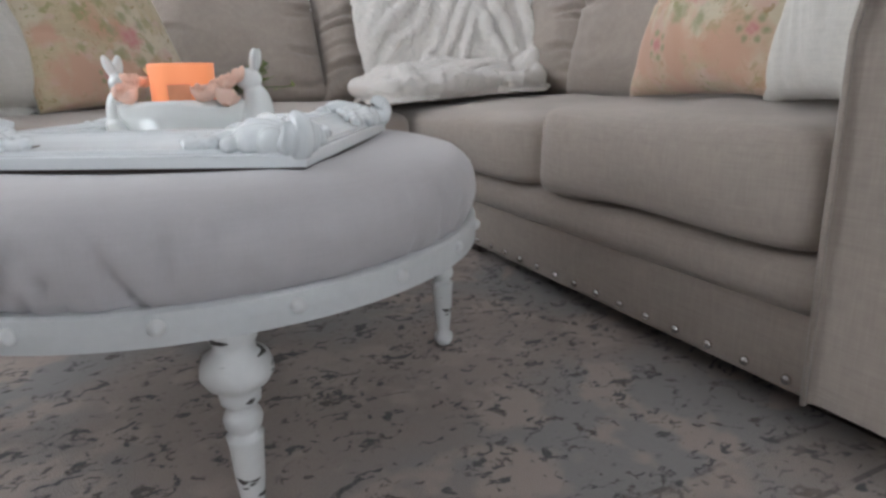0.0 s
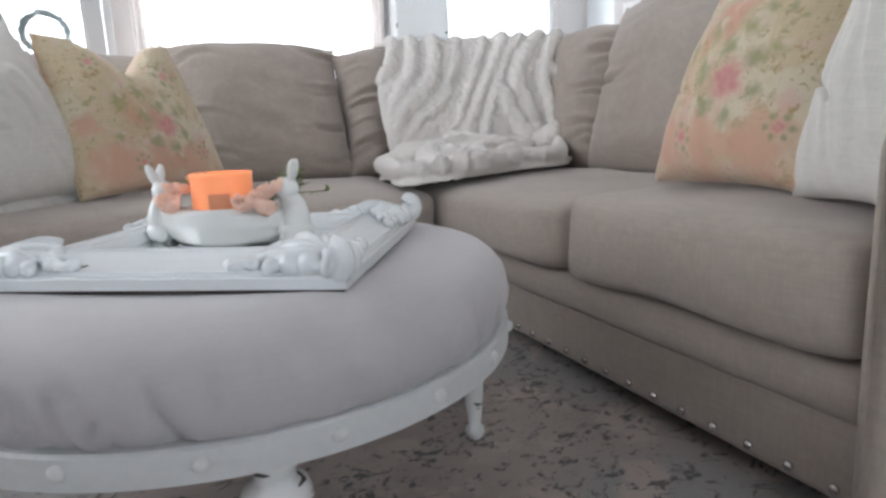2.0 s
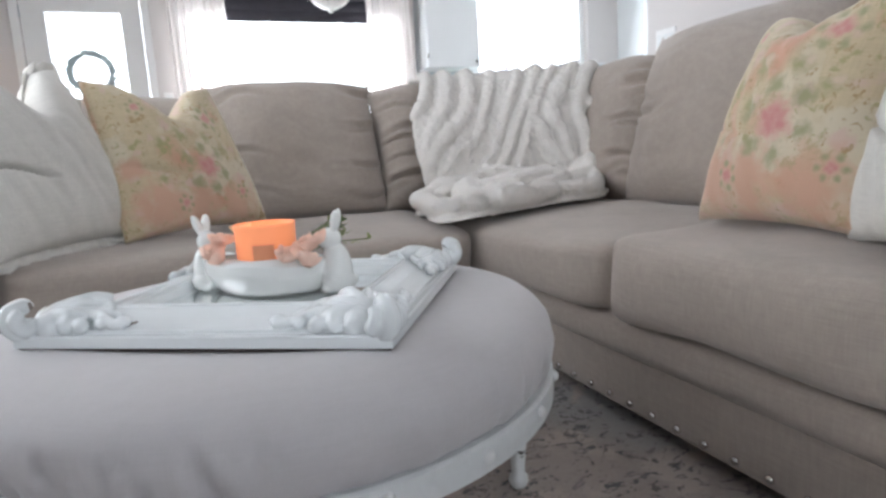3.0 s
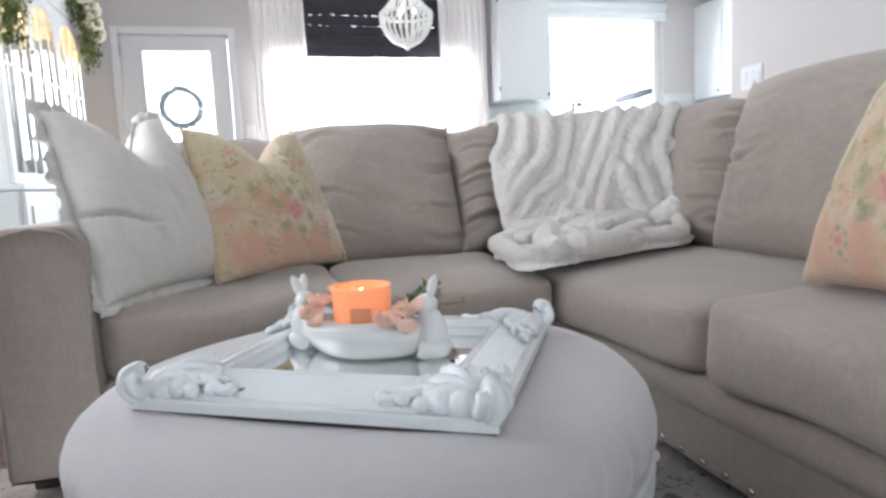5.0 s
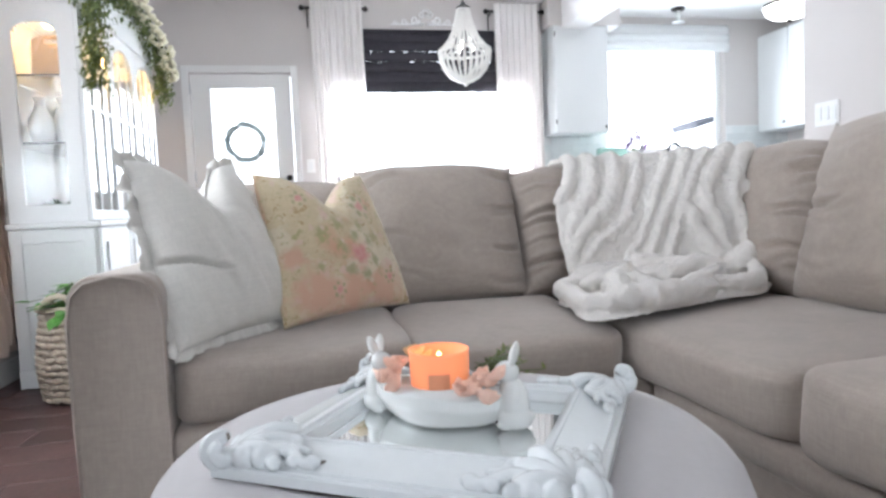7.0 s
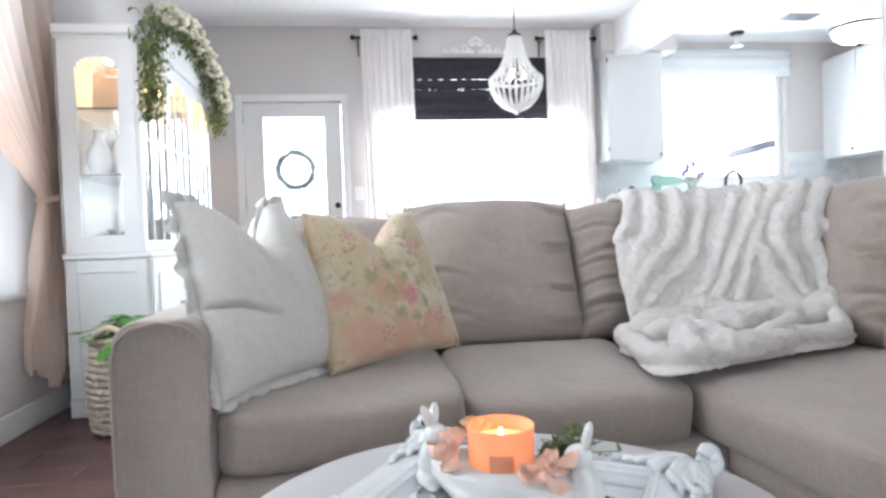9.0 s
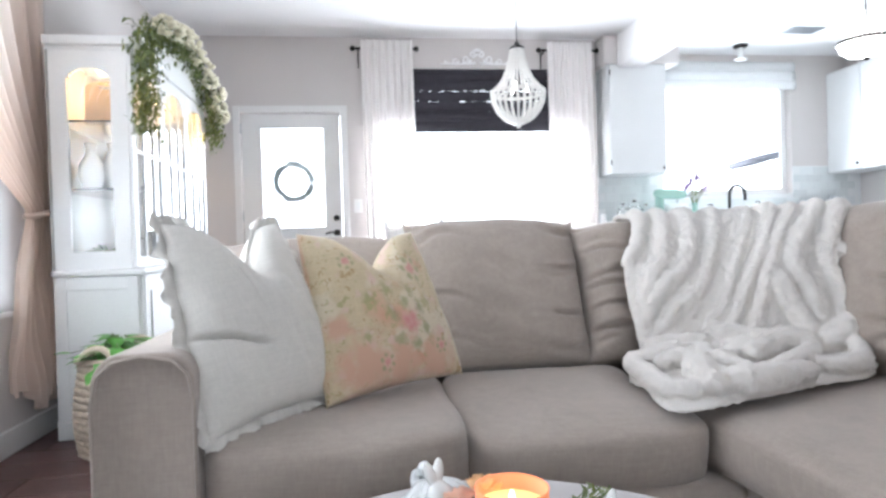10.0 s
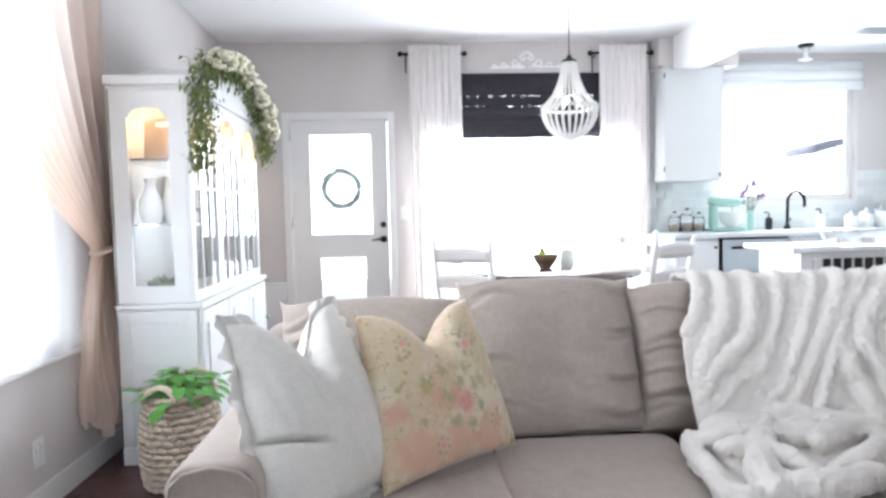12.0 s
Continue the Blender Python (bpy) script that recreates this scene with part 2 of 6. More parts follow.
for bx, bz, br in ((-0.15, 0.08, 0.11), (-0.02, 0.06, 0.10), (0.13, 0.06, 0.09), (-0.20, 0.20, 0.05)):
    spot(M_FLORAL, bx, bz, br, (0.63, 0.40, 0.29), 0.0, 26, 0.6)
for bx, bz, br in ((0.035, 0.18, 0.048), (-0.13, 0.39, 0.016), (0.10, 0.35, 0.026), (-0.07, 0.08, 0.016), (0.16, 0.10, 0.015)):
    for k in range(6):
        a = k * 1.05 + bx * 20
        spot(M_FLORAL, bx + br * 1.35 * math.cos(a), bz + br * 1.35 * math.sin(a), br * 0.55, (0.38, 0.36, 0.21), 0.0, 60, 0.55)
    spot(M_FLORAL, bx, bz, br, (0.66, 0.40, 0.35), 0.0, 45, 0.6)
    for k in range(4):
        a = k * 1.6 + bx * 30
        spot(M_FLORAL, bx + br * 0.36 * math.cos(a), bz + br * 0.36 * math.sin(a), br * 0.42, (0.61, 0.28, 0.26), 0.0, 80, 0.45)
for bx, bz, br in ((-0.03, 0.29, 0.030), (0.06, 0.28, 0.024), (-0.10, 0.27, 0.024), (0.12, 0.24, 0.026), (-0.04, 0.22, 0.022), (-0.12, 0.16, 0.020)):
    spot(M_FLORAL, bx, bz, br, (0.40, 0.37, 0.20), 0.0, 80, 0.5)
    spot(M_FLORAL, bx + 0.012, bz + 0.010, br * 0.6, (0.66, 0.54, 0.42), 0.0, 90, 0.5)

# faded patterned rug
M_RUG = mat("faded_rug_pile", (0.395, 0.33, 0.295), 1.0, 0, 0.12, 3, 350, 0.5, 0.05, 0.2)
mask_over(M_RUG, (0.34, 0.32, 0.31), 2.5, 0.48, 0.60, 3.0)
mask_over(M_RUG, (0.47, 0.395, 0.35), 9, 0.52, 0.60, 4.0)
mask_over(M_RUG, (0.12, 0.115, 0.115), 17, 0.575, 0.645, 4.0, (1, 1.4, 1), warp=0.34)
mask_over(M_RUG, (0.14, 0.12, 0.11), 34, 0.61, 0.68, 3.0, warp=0.1)


def stripe(m, axis, low, high, color, amount=0.8):
    """A straight line or band of another colour across a surface, worn thin in places."""
    t, b = m.node_tree, m.node_tree.nodes["Principled BSDF"]
    co, sp = nd(m, "ShaderNodeTexCoord"), nd(m, "ShaderNodeSeparateXYZ")
    t.links.new(co.outputs["Object"], sp.inputs[0])
    cmp_ = nd(m, "ShaderNodeMath")
    cmp_.operation = "COMPARE"
    cmp_.inputs[1].default_value, cmp_.inputs[2].default_value = (low + high) / 2, (high - low) / 2
    t.links.new(sp.outputs[axis], cmp_.inputs[0])
    ns = nd(m, "ShaderNodeTexNoise", Scale=25.0, Detail=3.0)
    t.links.new(co.outputs["Object"], ns.inputs["Vector"])
    r = nd(m, "ShaderNodeMapRange")
    r.inputs["From Min"].default_value, r.inputs["From Max"].default_value = 0.38, 0.55
    r.inputs["To Max"].default_value = amount
    t.links.new(ns.outputs[0], r.inputs["Value"])
    mu = nd(m, "ShaderNodeMath")
    mu.operation = "MULTIPLY"
    t.links.new(cmp_.outputs[0], mu.inputs[0])
    t.links.new(r.outputs[0], mu.inputs[1])
    mx = nd(m, "ShaderNodeMix")
    mx.data_type = "RGBA"
    old = b.inputs["Base Color"].links[0].from_socket
    t.links.new(mu.outputs[0], mx.inputs["Factor"])
    t.links.new(old, mx.inputs["A"])
    mx.inputs["B"].default_value = (*color, 1)
    t.links.new(mx.outputs["Result"], b.inputs["Base Color"])


stripe(M_RUG, "Y", -5.412, -5.308, (0.42, 0.35, 0.30), 0.35)
stripe(M_RUG, "Y", -5.312, -5.304, (0.16, 0.14, 0.13))
stripe(M_RUG, "Y", -5.416, -5.408, (0.16, 0.14, 0.13))

# ---- mesh helpers ----
def mesh_of(name, bm, material, smooth=True):
    me = bpy.data.meshes.new(name)
    bm.to_mesh(me)
    bm.free()
    me.materials.append(material)
    if smooth:
        me.shade_smooth()
    return me


def part(name, bm, material, parent, label="", smooth=True, at=None):
    """Links a bmesh as one mesh object under a thing or a part."""
    ob = new(name, mesh_of(name, bm, material, smooth))
    ob.parent = parent
    if at is not None:
        ob.matrix_basis = at
    return tagged(ob, label)


def thing(name, label, category, at=(0, 0, 0), group="", kind="", turn=0.0):
    ob = new(name)
    ob.empty_display_size = 0.05
    ob.matrix_basis = pose(*at, 0, 0, turn)
    return tagged(ob, label, category, group, kind)


def solo(name, bm, material, label, category, group="", kind="", smooth=True, at=None):
    ob = new(name, mesh_of(name, bm, material, smooth))
    if at is not None:
        ob.matrix_basis = at
    return tagged(ob, label, category, group, kind)


def box(x0, x1, y0, y1, z0, z1, bevel=0.0, seg=2, bm=None):
    out = bm or bmesh.new()
    m = Matrix.LocRotScale(((x0 + x1) / 2, (y0 + y1) / 2, (z0 + z1) / 2), None, (x1 - x0, y1 - y0, z1 - z0))
    vs = bmesh.ops.create_cube(out, size=1, matrix=m)["verts"]
    if bevel:
        es = list({e for v in vs for e in v.link_edges})
        bmesh.ops.bevel(out, geom=es, offset=bevel, segments=seg, affect="EDGES", profile=0.5)
    return out


def lathe(profile, seg=32, bm=None, at=(0, 0, 0), close=True):
    """Turn a profile of (radius, height) round the upright axis."""
    out = bm or bmesh.new()
    rings = []
    for r, z in profile:
        rings.append([out.verts.new((at[0] + r * math.cos(2 * math.pi * k / seg), at[1] + r * math.sin(2 * math.pi * k / seg), at[2] + z)) for k in range(seg)])
    for a, b in zip(rings, rings[1:]):
        for k in range(seg):
            out.faces.new((a[k], a[(k + 1) % seg], b[(k + 1) % seg], b[k]))
    if close:
        out.faces.new(rings[0][::-1])
        out.faces.new(rings[-1])
    return out


def tube(points, radius, seg=8, bm=None):
    """A round rod along a line of points; radius is one number or one for each point."""
    out = bm or bmesh.new()
    pts = [Vector(p) for p in points]
    rings = []
    for k, p in enumerate(pts):
        way = (pts[min(k + 1, len(pts) - 1)] - pts[max(k - 1, 0)]).normalized()
        side = way.orthogonal().normalized() if k == 0 else (side - way * side.dot(way)).normalized()
        other = way.cross(side)
        r = radius[k] if isinstance(radius, (list, tuple)) else radius
        rings.append([out.verts.new(p + (side * math.cos(2 * math.pi * a / seg) + other * math.sin(2 * math.pi * a / seg)) * r) for a in range(seg)])
    for a, b in zip(rings, rings[1:]):
        for k in range(seg):
            out.faces.new((a[k], a[(k + 1) % seg], b[(k + 1) % seg], b[k]))
    out.faces.new(rings[0][::-1])
    out.faces.new(rings[-1])
    return out


def ball(centre, size, bm=None, sub=2, turn=None):
    out = bm or bmesh.new()
    s = size if isinstance(size, (tuple, list)) else (size,) * 3
    bmesh.ops.create_icosphere(out, subdivisions=sub, radius=1, matrix=Matrix.LocRotScale(centre, turn, s))
    return out


def sheet(f, nu, nv, bm=None, loop=False):
    """A grid of quads over f(u, v), u and v from 0 to 1."""
    out = bm or bmesh.new()
    g = [[out.verts.new(f(i / nu, j / nv)) for j in range(nv + 1)] for i in range(nu + (0 if loop else 1))]
    for i in range(nu):
        for j in range(nv):
            a, b = g[i], g[(i + 1) % len(g)]
            out.faces.new((a[j], b[j], b[j + 1], a[j + 1]))
    return out


def cushion(sx, sy, sz, crown=0.2, power=7.0, seed=0, cuts=16):
    """A stuffed cushion sx by sy by sz round its middle: rounded box with a swollen top."""
    out = bmesh.new()
    bmesh.ops.create_cube(out, size=2)
    bmesh.ops.subdivide_edges(out, edges=out.edges[:], cuts=cuts, use_grid_fill=True)
    for v in out.verts:
        x, y, z = v.co
        n = (abs(x) ** power + abs(y) ** power + abs(z) ** power) ** (1 / power)
        x, y, z = x / n, y / n, z / n
        k = (1 - x * x) * (1 - y * y)
        z *= 1 + (crown * k if z > 0 else 0)
        x *= 1 + 0.05 * (1 - z * z) * (1 - y * y)
        y *= 1 + 0.05 * (1 - z * z) * (1 - x * x)
        p = Vector((x * sx / 2, y * sy / 2, z * sz / 2))
        q = Vector((p.x * 4 + seed * 7.3, p.y * 4, p.z * 4))
        p += Vector((x, y, z)) * 0.012 * noise.noise(q)
        v.co = p
    return out


def knife_edge_cushion(w, h, thick, wrinkle, seed, n=64):
    """A loose back cushion, w wide and h high round its middle, its face to +z: seamed at a thin edge, with pointed corners and wrinkles running in from the seams."""
    rnd = random.Random(seed * 13 + 5)
    runs = []
    for sign in (-1, 1):
        for k in range(rnd.randint(8, 11)):
            runs.append((sign, rnd.uniform(-0.85, 0.95), rnd.uniform(-0.45, 0.45), rnd.uniform(0.25, 0.9), rnd.uniform(0.022, 0.050), rnd.uniform(0.4, 1.2)))
    out = bmesh.new()
    for side in (-1, 1):
        def f(a, b):
            u, v = a * 2 - 1, b * 2 - 1
            t = max(0.0, (1 - abs(u) ** 4.0) * (1 - abs(v) ** 4.0)) ** 0.48
            ear = (abs(u) * abs(v)) ** 6
            x = u * (1 - 0.050 * (1 - v * v) + 0.02 * ear) * w / 2
            rise = max(0.0, v)
            y = v * h / 2 + rise * (0.018 * (1 - u * u) - 0.016 * abs(u) ** 5 + 0.034 * abs(u) ** 20)
            y += 0.006 * noise.noise(Vector((u * 2.3, seed * 3.1, 0))) * max(0, v)
            x += 0.005 * noise.noise(Vector((seed * 2.1, v * 3.5, 1))) * abs(u)
            z = side * thick / 2 * t * (1 + 0.10 * noise.noise(Vector((u * 1.7 + seed * 5, v * 1.7, side))) - 0.10 * max(0, v))
            if side > 0:
                dip = 0.0
                for sign, at, slope, long, wide, deep in runs:
                    reach = (u * sign - (1 - long)) / long
                    if reach > 0:
                        bend = at + slope * (1 - u * sign) * 0.6 + 0.05 * math.sin(u * 7 + seed)
                        q = (v - bend) / wide
                        dip += deep * math.exp(-q * q) * min(1.0, reach * 1.6) - 0.45 * deep * math.exp(-((q - 2.0) / 1.2) ** 2) * min(1.0, reach * 1.6)
                z -= wrinkle * dip * t ** 0.6
                z += 0.006 * t * noise.noise(Vector((u * 3 + seed, v * 5, 3)))
            return Vector((x, y, z))
        sheet(f, n, n, out)
    bmesh.ops.remove_doubles(out, verts=out.verts[:], dist=0.0004)
    bmesh.ops.recalc_face_normals(out, faces=out.faces[:])
    return out


def pillow(w, h, depth, chop=0.0, n=30, seed=0):
    """A throw pillow in the x-z plane, its bottom edge on z = 0, its face to -y; chop: how far the top is struck in."""
    out = bmesh.new()
    for side in (-1, 1):
        def f(a, b):
            u, v = a * 2 - 1, b * 2 - 1
            t = max(0.0, (1 - u ** 2) * (1 - v ** 2)) ** 0.42
            x = u * (1 - 0.07 * (1 - v * v)) * w / 2
            z = (v * (1 - 0.06 * (1 - u * u)) + 1) * h / 2
            up = max(0.0, v + 0.35) / 1.35
            z -= chop * math.exp(-(u / 0.38) ** 2) * up ** 1.4
            x *= 1 - 0.24 * up * (chop / 0.13) * (1 - abs(u) * 0.3)
            t *= 1 + 0.35 * up * math.exp(-(u / 0.5) ** 2) * (1 if chop else 0)
            y = side * depth / 2 * t
            y += 0.010 * noise.noise(Vector((u * 2.2 + seed * 3.1, v * 2.2, side * 2.0))) * t
            y += 0.007 * t * noise.noise(Vector((u * 7 + v * 3 + seed, v * 2.0, 4.0)))
            run = (v + 0.45 + 0.42 * u + 0.10 * u * u) / 0.020
            y -= side * 0.075 * t * math.exp(-run * run) * max(0.0, min(1.0, (-0.15 - u) / 0.3)) * (1 if seed in (1, 4) and side < 0 else 0.2)
            return Vector((x, y, z))
        sheet(f, n, n, out)
    bmesh.ops.remove_doubles(out, verts=out.verts[:], dist=0.0004)
    bmesh.ops.recalc_face_normals(out, faces=out.faces[:])
    return out


def stand(base_a, base_b, top_shift, lift=0.0):
    """The pose of a pillow whose bottom edge runs from a to b and whose top leans by top_shift (x, y) a metre of height."""
    a, b = Vector(base_a), Vector(base_b)
    x = (b - a).normalized()
    up = Vector((top_shift[0], top_shift[1], 1)).normalized()
    y = up.cross(x).normalized()
    z = x.cross(y)
    m = Matrix((x, y, z)).transposed().to_4x4()
    m.translation = (a + b) / 2 + Vector((0, 0, lift))
    return m


def carve(ob, voxel):
    """Grow the overlapping shapes of a mesh into one skin."""
    md = ob.modifiers.new("skin", "REMESH")
    md.mode, md.voxel_size, md.use_smooth_shade = "VOXEL", voxel, True
    sm = ob.modifiers.new("soften", "SMOOTH")
    sm.factor, sm.iterations = 0.5, 2


def leaf(bm, base, way, up, length, width, bend=0.2, n=3):
    way, up = Vector(way).normalized(), Vector(up)
    side = way.cross(up)
    side = side.normalized() if side.length > 1e-4 else Vector((1, 0, 0))
    up = side.cross(way)
    row = []
    for k in range(n + 1):
        a = k / n
        c = Vector(base) + way * length * a - up * bend * length * a * a
        ww = width * math.sin(math.pi * min(1, 0.12 + 0.88 * a) ** 0.8) / 2 if k < n else 0.0008
        row.append((bm.verts.new(c - side * ww), bm.verts.new(c + up * ww * 0.3 * -1), bm.verts.new(c + side * ww)))
    for p, q in zip(row, row[1:]):
        bm.faces.new((p[0], p[1], q[1], q[0]))
        bm.faces.new((p[1], p[2], q[2], q[1]))


# ---- large structure ----
def wall_with_holes(name, along, a0, a1, z0, z1, holes, face, thick, material, label):
    """A wall along x or y with rectangular openings (a0, a1, z0, z1) through it; face is its inner side, thick goes outwards."""
    bm = bmesh.new()
    xs = sorted({a0, a1, *[h[0] for h in holes], *[h[1] for h in holes]})
    zs = sorted({z0, z1, *[h[2] for h in holes], *[h[3] for h in holes]})
    f0, f1 = sorted((face, face + thick))
    for p, q in zip(xs, xs[1:]):
        for r, s in zip(zs, zs[1:]):
            if any(h[0] - 1e-6 <= p and q <= h[1] + 1e-6 and h[2] - 1e-6 <= r and s <= h[3] + 1e-6 for h in holes):
                continue
            box(*((p, q, f0, f1) if along == "x" else (f0, f1, p, q)), r, s, bm=bm)
    bmesh.ops.remove_doubles(bm, verts=bm.verts[:], dist=0.0005)
    return solo(name, bm, material, label, "wall", kind="structure", smooth=False)


wall_with_holes("wall_north", "x", WALL_L - 0.15, 3.25, 0, CEIL, [(0.06, 0.91, 0.0, 2.03), (1.12, 3.16, 0.12, 2.42)], 0.0, 0.16, M_WALL, "greige painted wall with a door and a wide window")
wall_with_holes("wall_kitchen", "x", 3.25, 6.2, 0, CEIL, [(3.98, 5.33, 1.26, 2.5)], 0.17, 0.16, M_WALL, "greige kitchen wall with a window over the sink")
wall_with_holes("wall_west", "y", BACK_Y, 0.0, 0, CEIL, [(-4.6, -2.52, 0.63, 2.42)], WALL_L, -0.15, M_WALL, "greige wall with a large window")
wall_with_holes("wall_east_kitchen", "y", -2.86, 0.17, 0, CEIL, [], 6.08, 0.15, M_WALL, "greige kitchen wall")
wall_with_holes("wall_east", "y", BACK_Y, -2.86, 0, CEIL, [], WALL_R, 0.14, M_WALL, "greige wall behind the sectional sofa")
wall_with_holes("wall_kitchen_south", "x", WALL_R + 0.14, 6.23, 0, CEIL, [], -2.86, -0.14, M_WALL, "greige wall closing the kitchen")
# the opening in this unseen rear wall is made up, to go with the fill lamp
wall_with_holes("wall_south", "x", WALL_L - 0.15, WALL_R + 0.14, 0, CEIL, [(0.3, 2.9, 0.7, 2.3)], BACK_Y, -0.15, M_WALL, "unseen greige rear wall with an added window opening")
solo("ceiling", box(WALL_L - 0.15, 6.3, BACK_Y - 0.15, 0.34, CEIL, CEIL + 0.12), M_CEIL, "white painted ceiling", "ceiling", kind="structure", smooth=False)
solo("ceiling_kitchen", box(3.65, 6.08, -2.86, 0.17, 2.62, CEIL - 0.004), M_CEIL, "white kitchen ceiling", "ceiling", kind="structure", smooth=False)
solo("beam", box(3.40, 3.65, -2.86, 0.0, 2.40, CEIL - 0.003, 0.004), M_CEIL, "white boxed ceiling beam", "beam", kind="structure", smooth=False)
solo("soffit", box(3.27, 3.99, -0.16, 0.17, 2.435, CEIL - 0.005, 0.003), M_WALL, "greige boxed soffit above the wall cabinet", "soffit", kind="structure", smooth=False)
solo("floor", box(WALL_L - 0.15, 6.3, BACK_Y - 0.15, 0.34, -0.1, -0.012), M_GROUT, "pale grout bed under brown tiles", "floor", kind="structure", smooth=False)
for nm, b in (("baseboard_west", (WALL_L, WALL_L + 0.016, BACK_Y, -0.01, 0, 0.115)), ("baseboard_north", (1.0, 1.12, -0.016, 0.0, 0, 0.115)), ("baseboard_east", (WALL_R - 0.016, WALL_R, BACK_Y, -2.86, 0, 0.115))):
    solo(nm, box(*b, 0.005), M_TRIM, "white painted baseboard", "baseboard", kind="structure", smooth=False)
bm = box(WALL_L + 0.016, -0.005, -0.03, 0, 0, 0.59, 0.004)
box(WALL_L + 0.016, -0.003, -0.045, 0, 0.595, 0.62, 0.006, bm=bm)
solo("wainscot", bm, M_TRIM, "low white wainscot panel with a capped top", "wainscot", kind="structure", smooth=False)

# daylight outside the openings
bm = bmesh.new()
for x0, x1, y0, y1 in ((-6, 12, 7.9, 8.0), (-8.1, -8, -14, 8), (-6, 10, -16.1, -16)):
    box(x0, x1, y0, y1, -1, 7, bm=bm)
solo("backdrop", bm, M_BACKDROP, "plain hazy daylight far outside the windows", "backdrop", kind="structure", smooth=False)
solo("ground", box(-60, 60, -60, 60, -0.3, -0.2), mat("pale_patio", (0.45, 0.44, 0.42), 0.9), "pale ground outside", "ground", kind="structure", smooth=False)


def window_unit(name, along, a0, a1, z0, z1, at, mullions, label, rails=()):
    w = thing(name, label, "window", kind="structure")
    def bar(nm, p, q, r, s, d=0.05):
        b = (p, q, at - d / 2, at + d / 2, r, s) if along == "x" else (at - d / 2, at + d / 2, p, q, r, s)
        part(nm, box(*b, 0.004), M_TRIM, w, smooth=False)
    t = 0.05
    bar("window_frame", a0, a1, z0, z0 + t)
    bar("window_frame", a0, a1, z1 - t, z1)
    bar("window_frame", a0, a0 + t, z0 + t, z1 - t)
    bar("window_frame", a1 - t, a1, z0 + t, z1 - t)
    for m in mullions:
        bar("mullion", m - 0.025, m + 0.025, z0 + t, z1 - t, 0.04)
    for r in rails:
        bar("rail", a0 + t, a1 - t, r - 0.02, r + 0.02, 0.036)
    b = (a0 + t, a1 - t, at - 0.003, at + 0.003, z0 + t, z1 - t) if along == "x" else (at - 0.003, at + 0.003, a0 + t, a1 - t, z0 + t, z1 - t)
    pane = part("pane", box(*b), M_GLASS, w, smooth=False)
    pane.visible_shadow = False
    return w


window_unit("window_1", "x", 1.12, 3.16, 0.12, 2.42, 0.10, [], "wide white-framed dining window")
window_unit("window_2", "x", 3.98, 5.33, 1.26, 2.5, 0.27, [], "white-framed kitchen window over the sink")
w3 = window_unit("window_3", "y", -4.6, -2.52, 0.63, 2.42, WALL_L - 0.08, [-3.6], "large white-framed side window with a deep sill", (1.45,))
part("window_sill", box(WALL_L - 0.13, WALL_L + 0.03, -4.66, -2.46, 0.605, 0.632, 0.006), M_TRIM, w3, smooth=False)
# made-up window in the rear opening, never in view
window_unit("window_4", "x", 0.3, 2.9, 0.7, 2.3, BACK_Y - 0.08, [1.6], "added white-framed rear window, out of view")


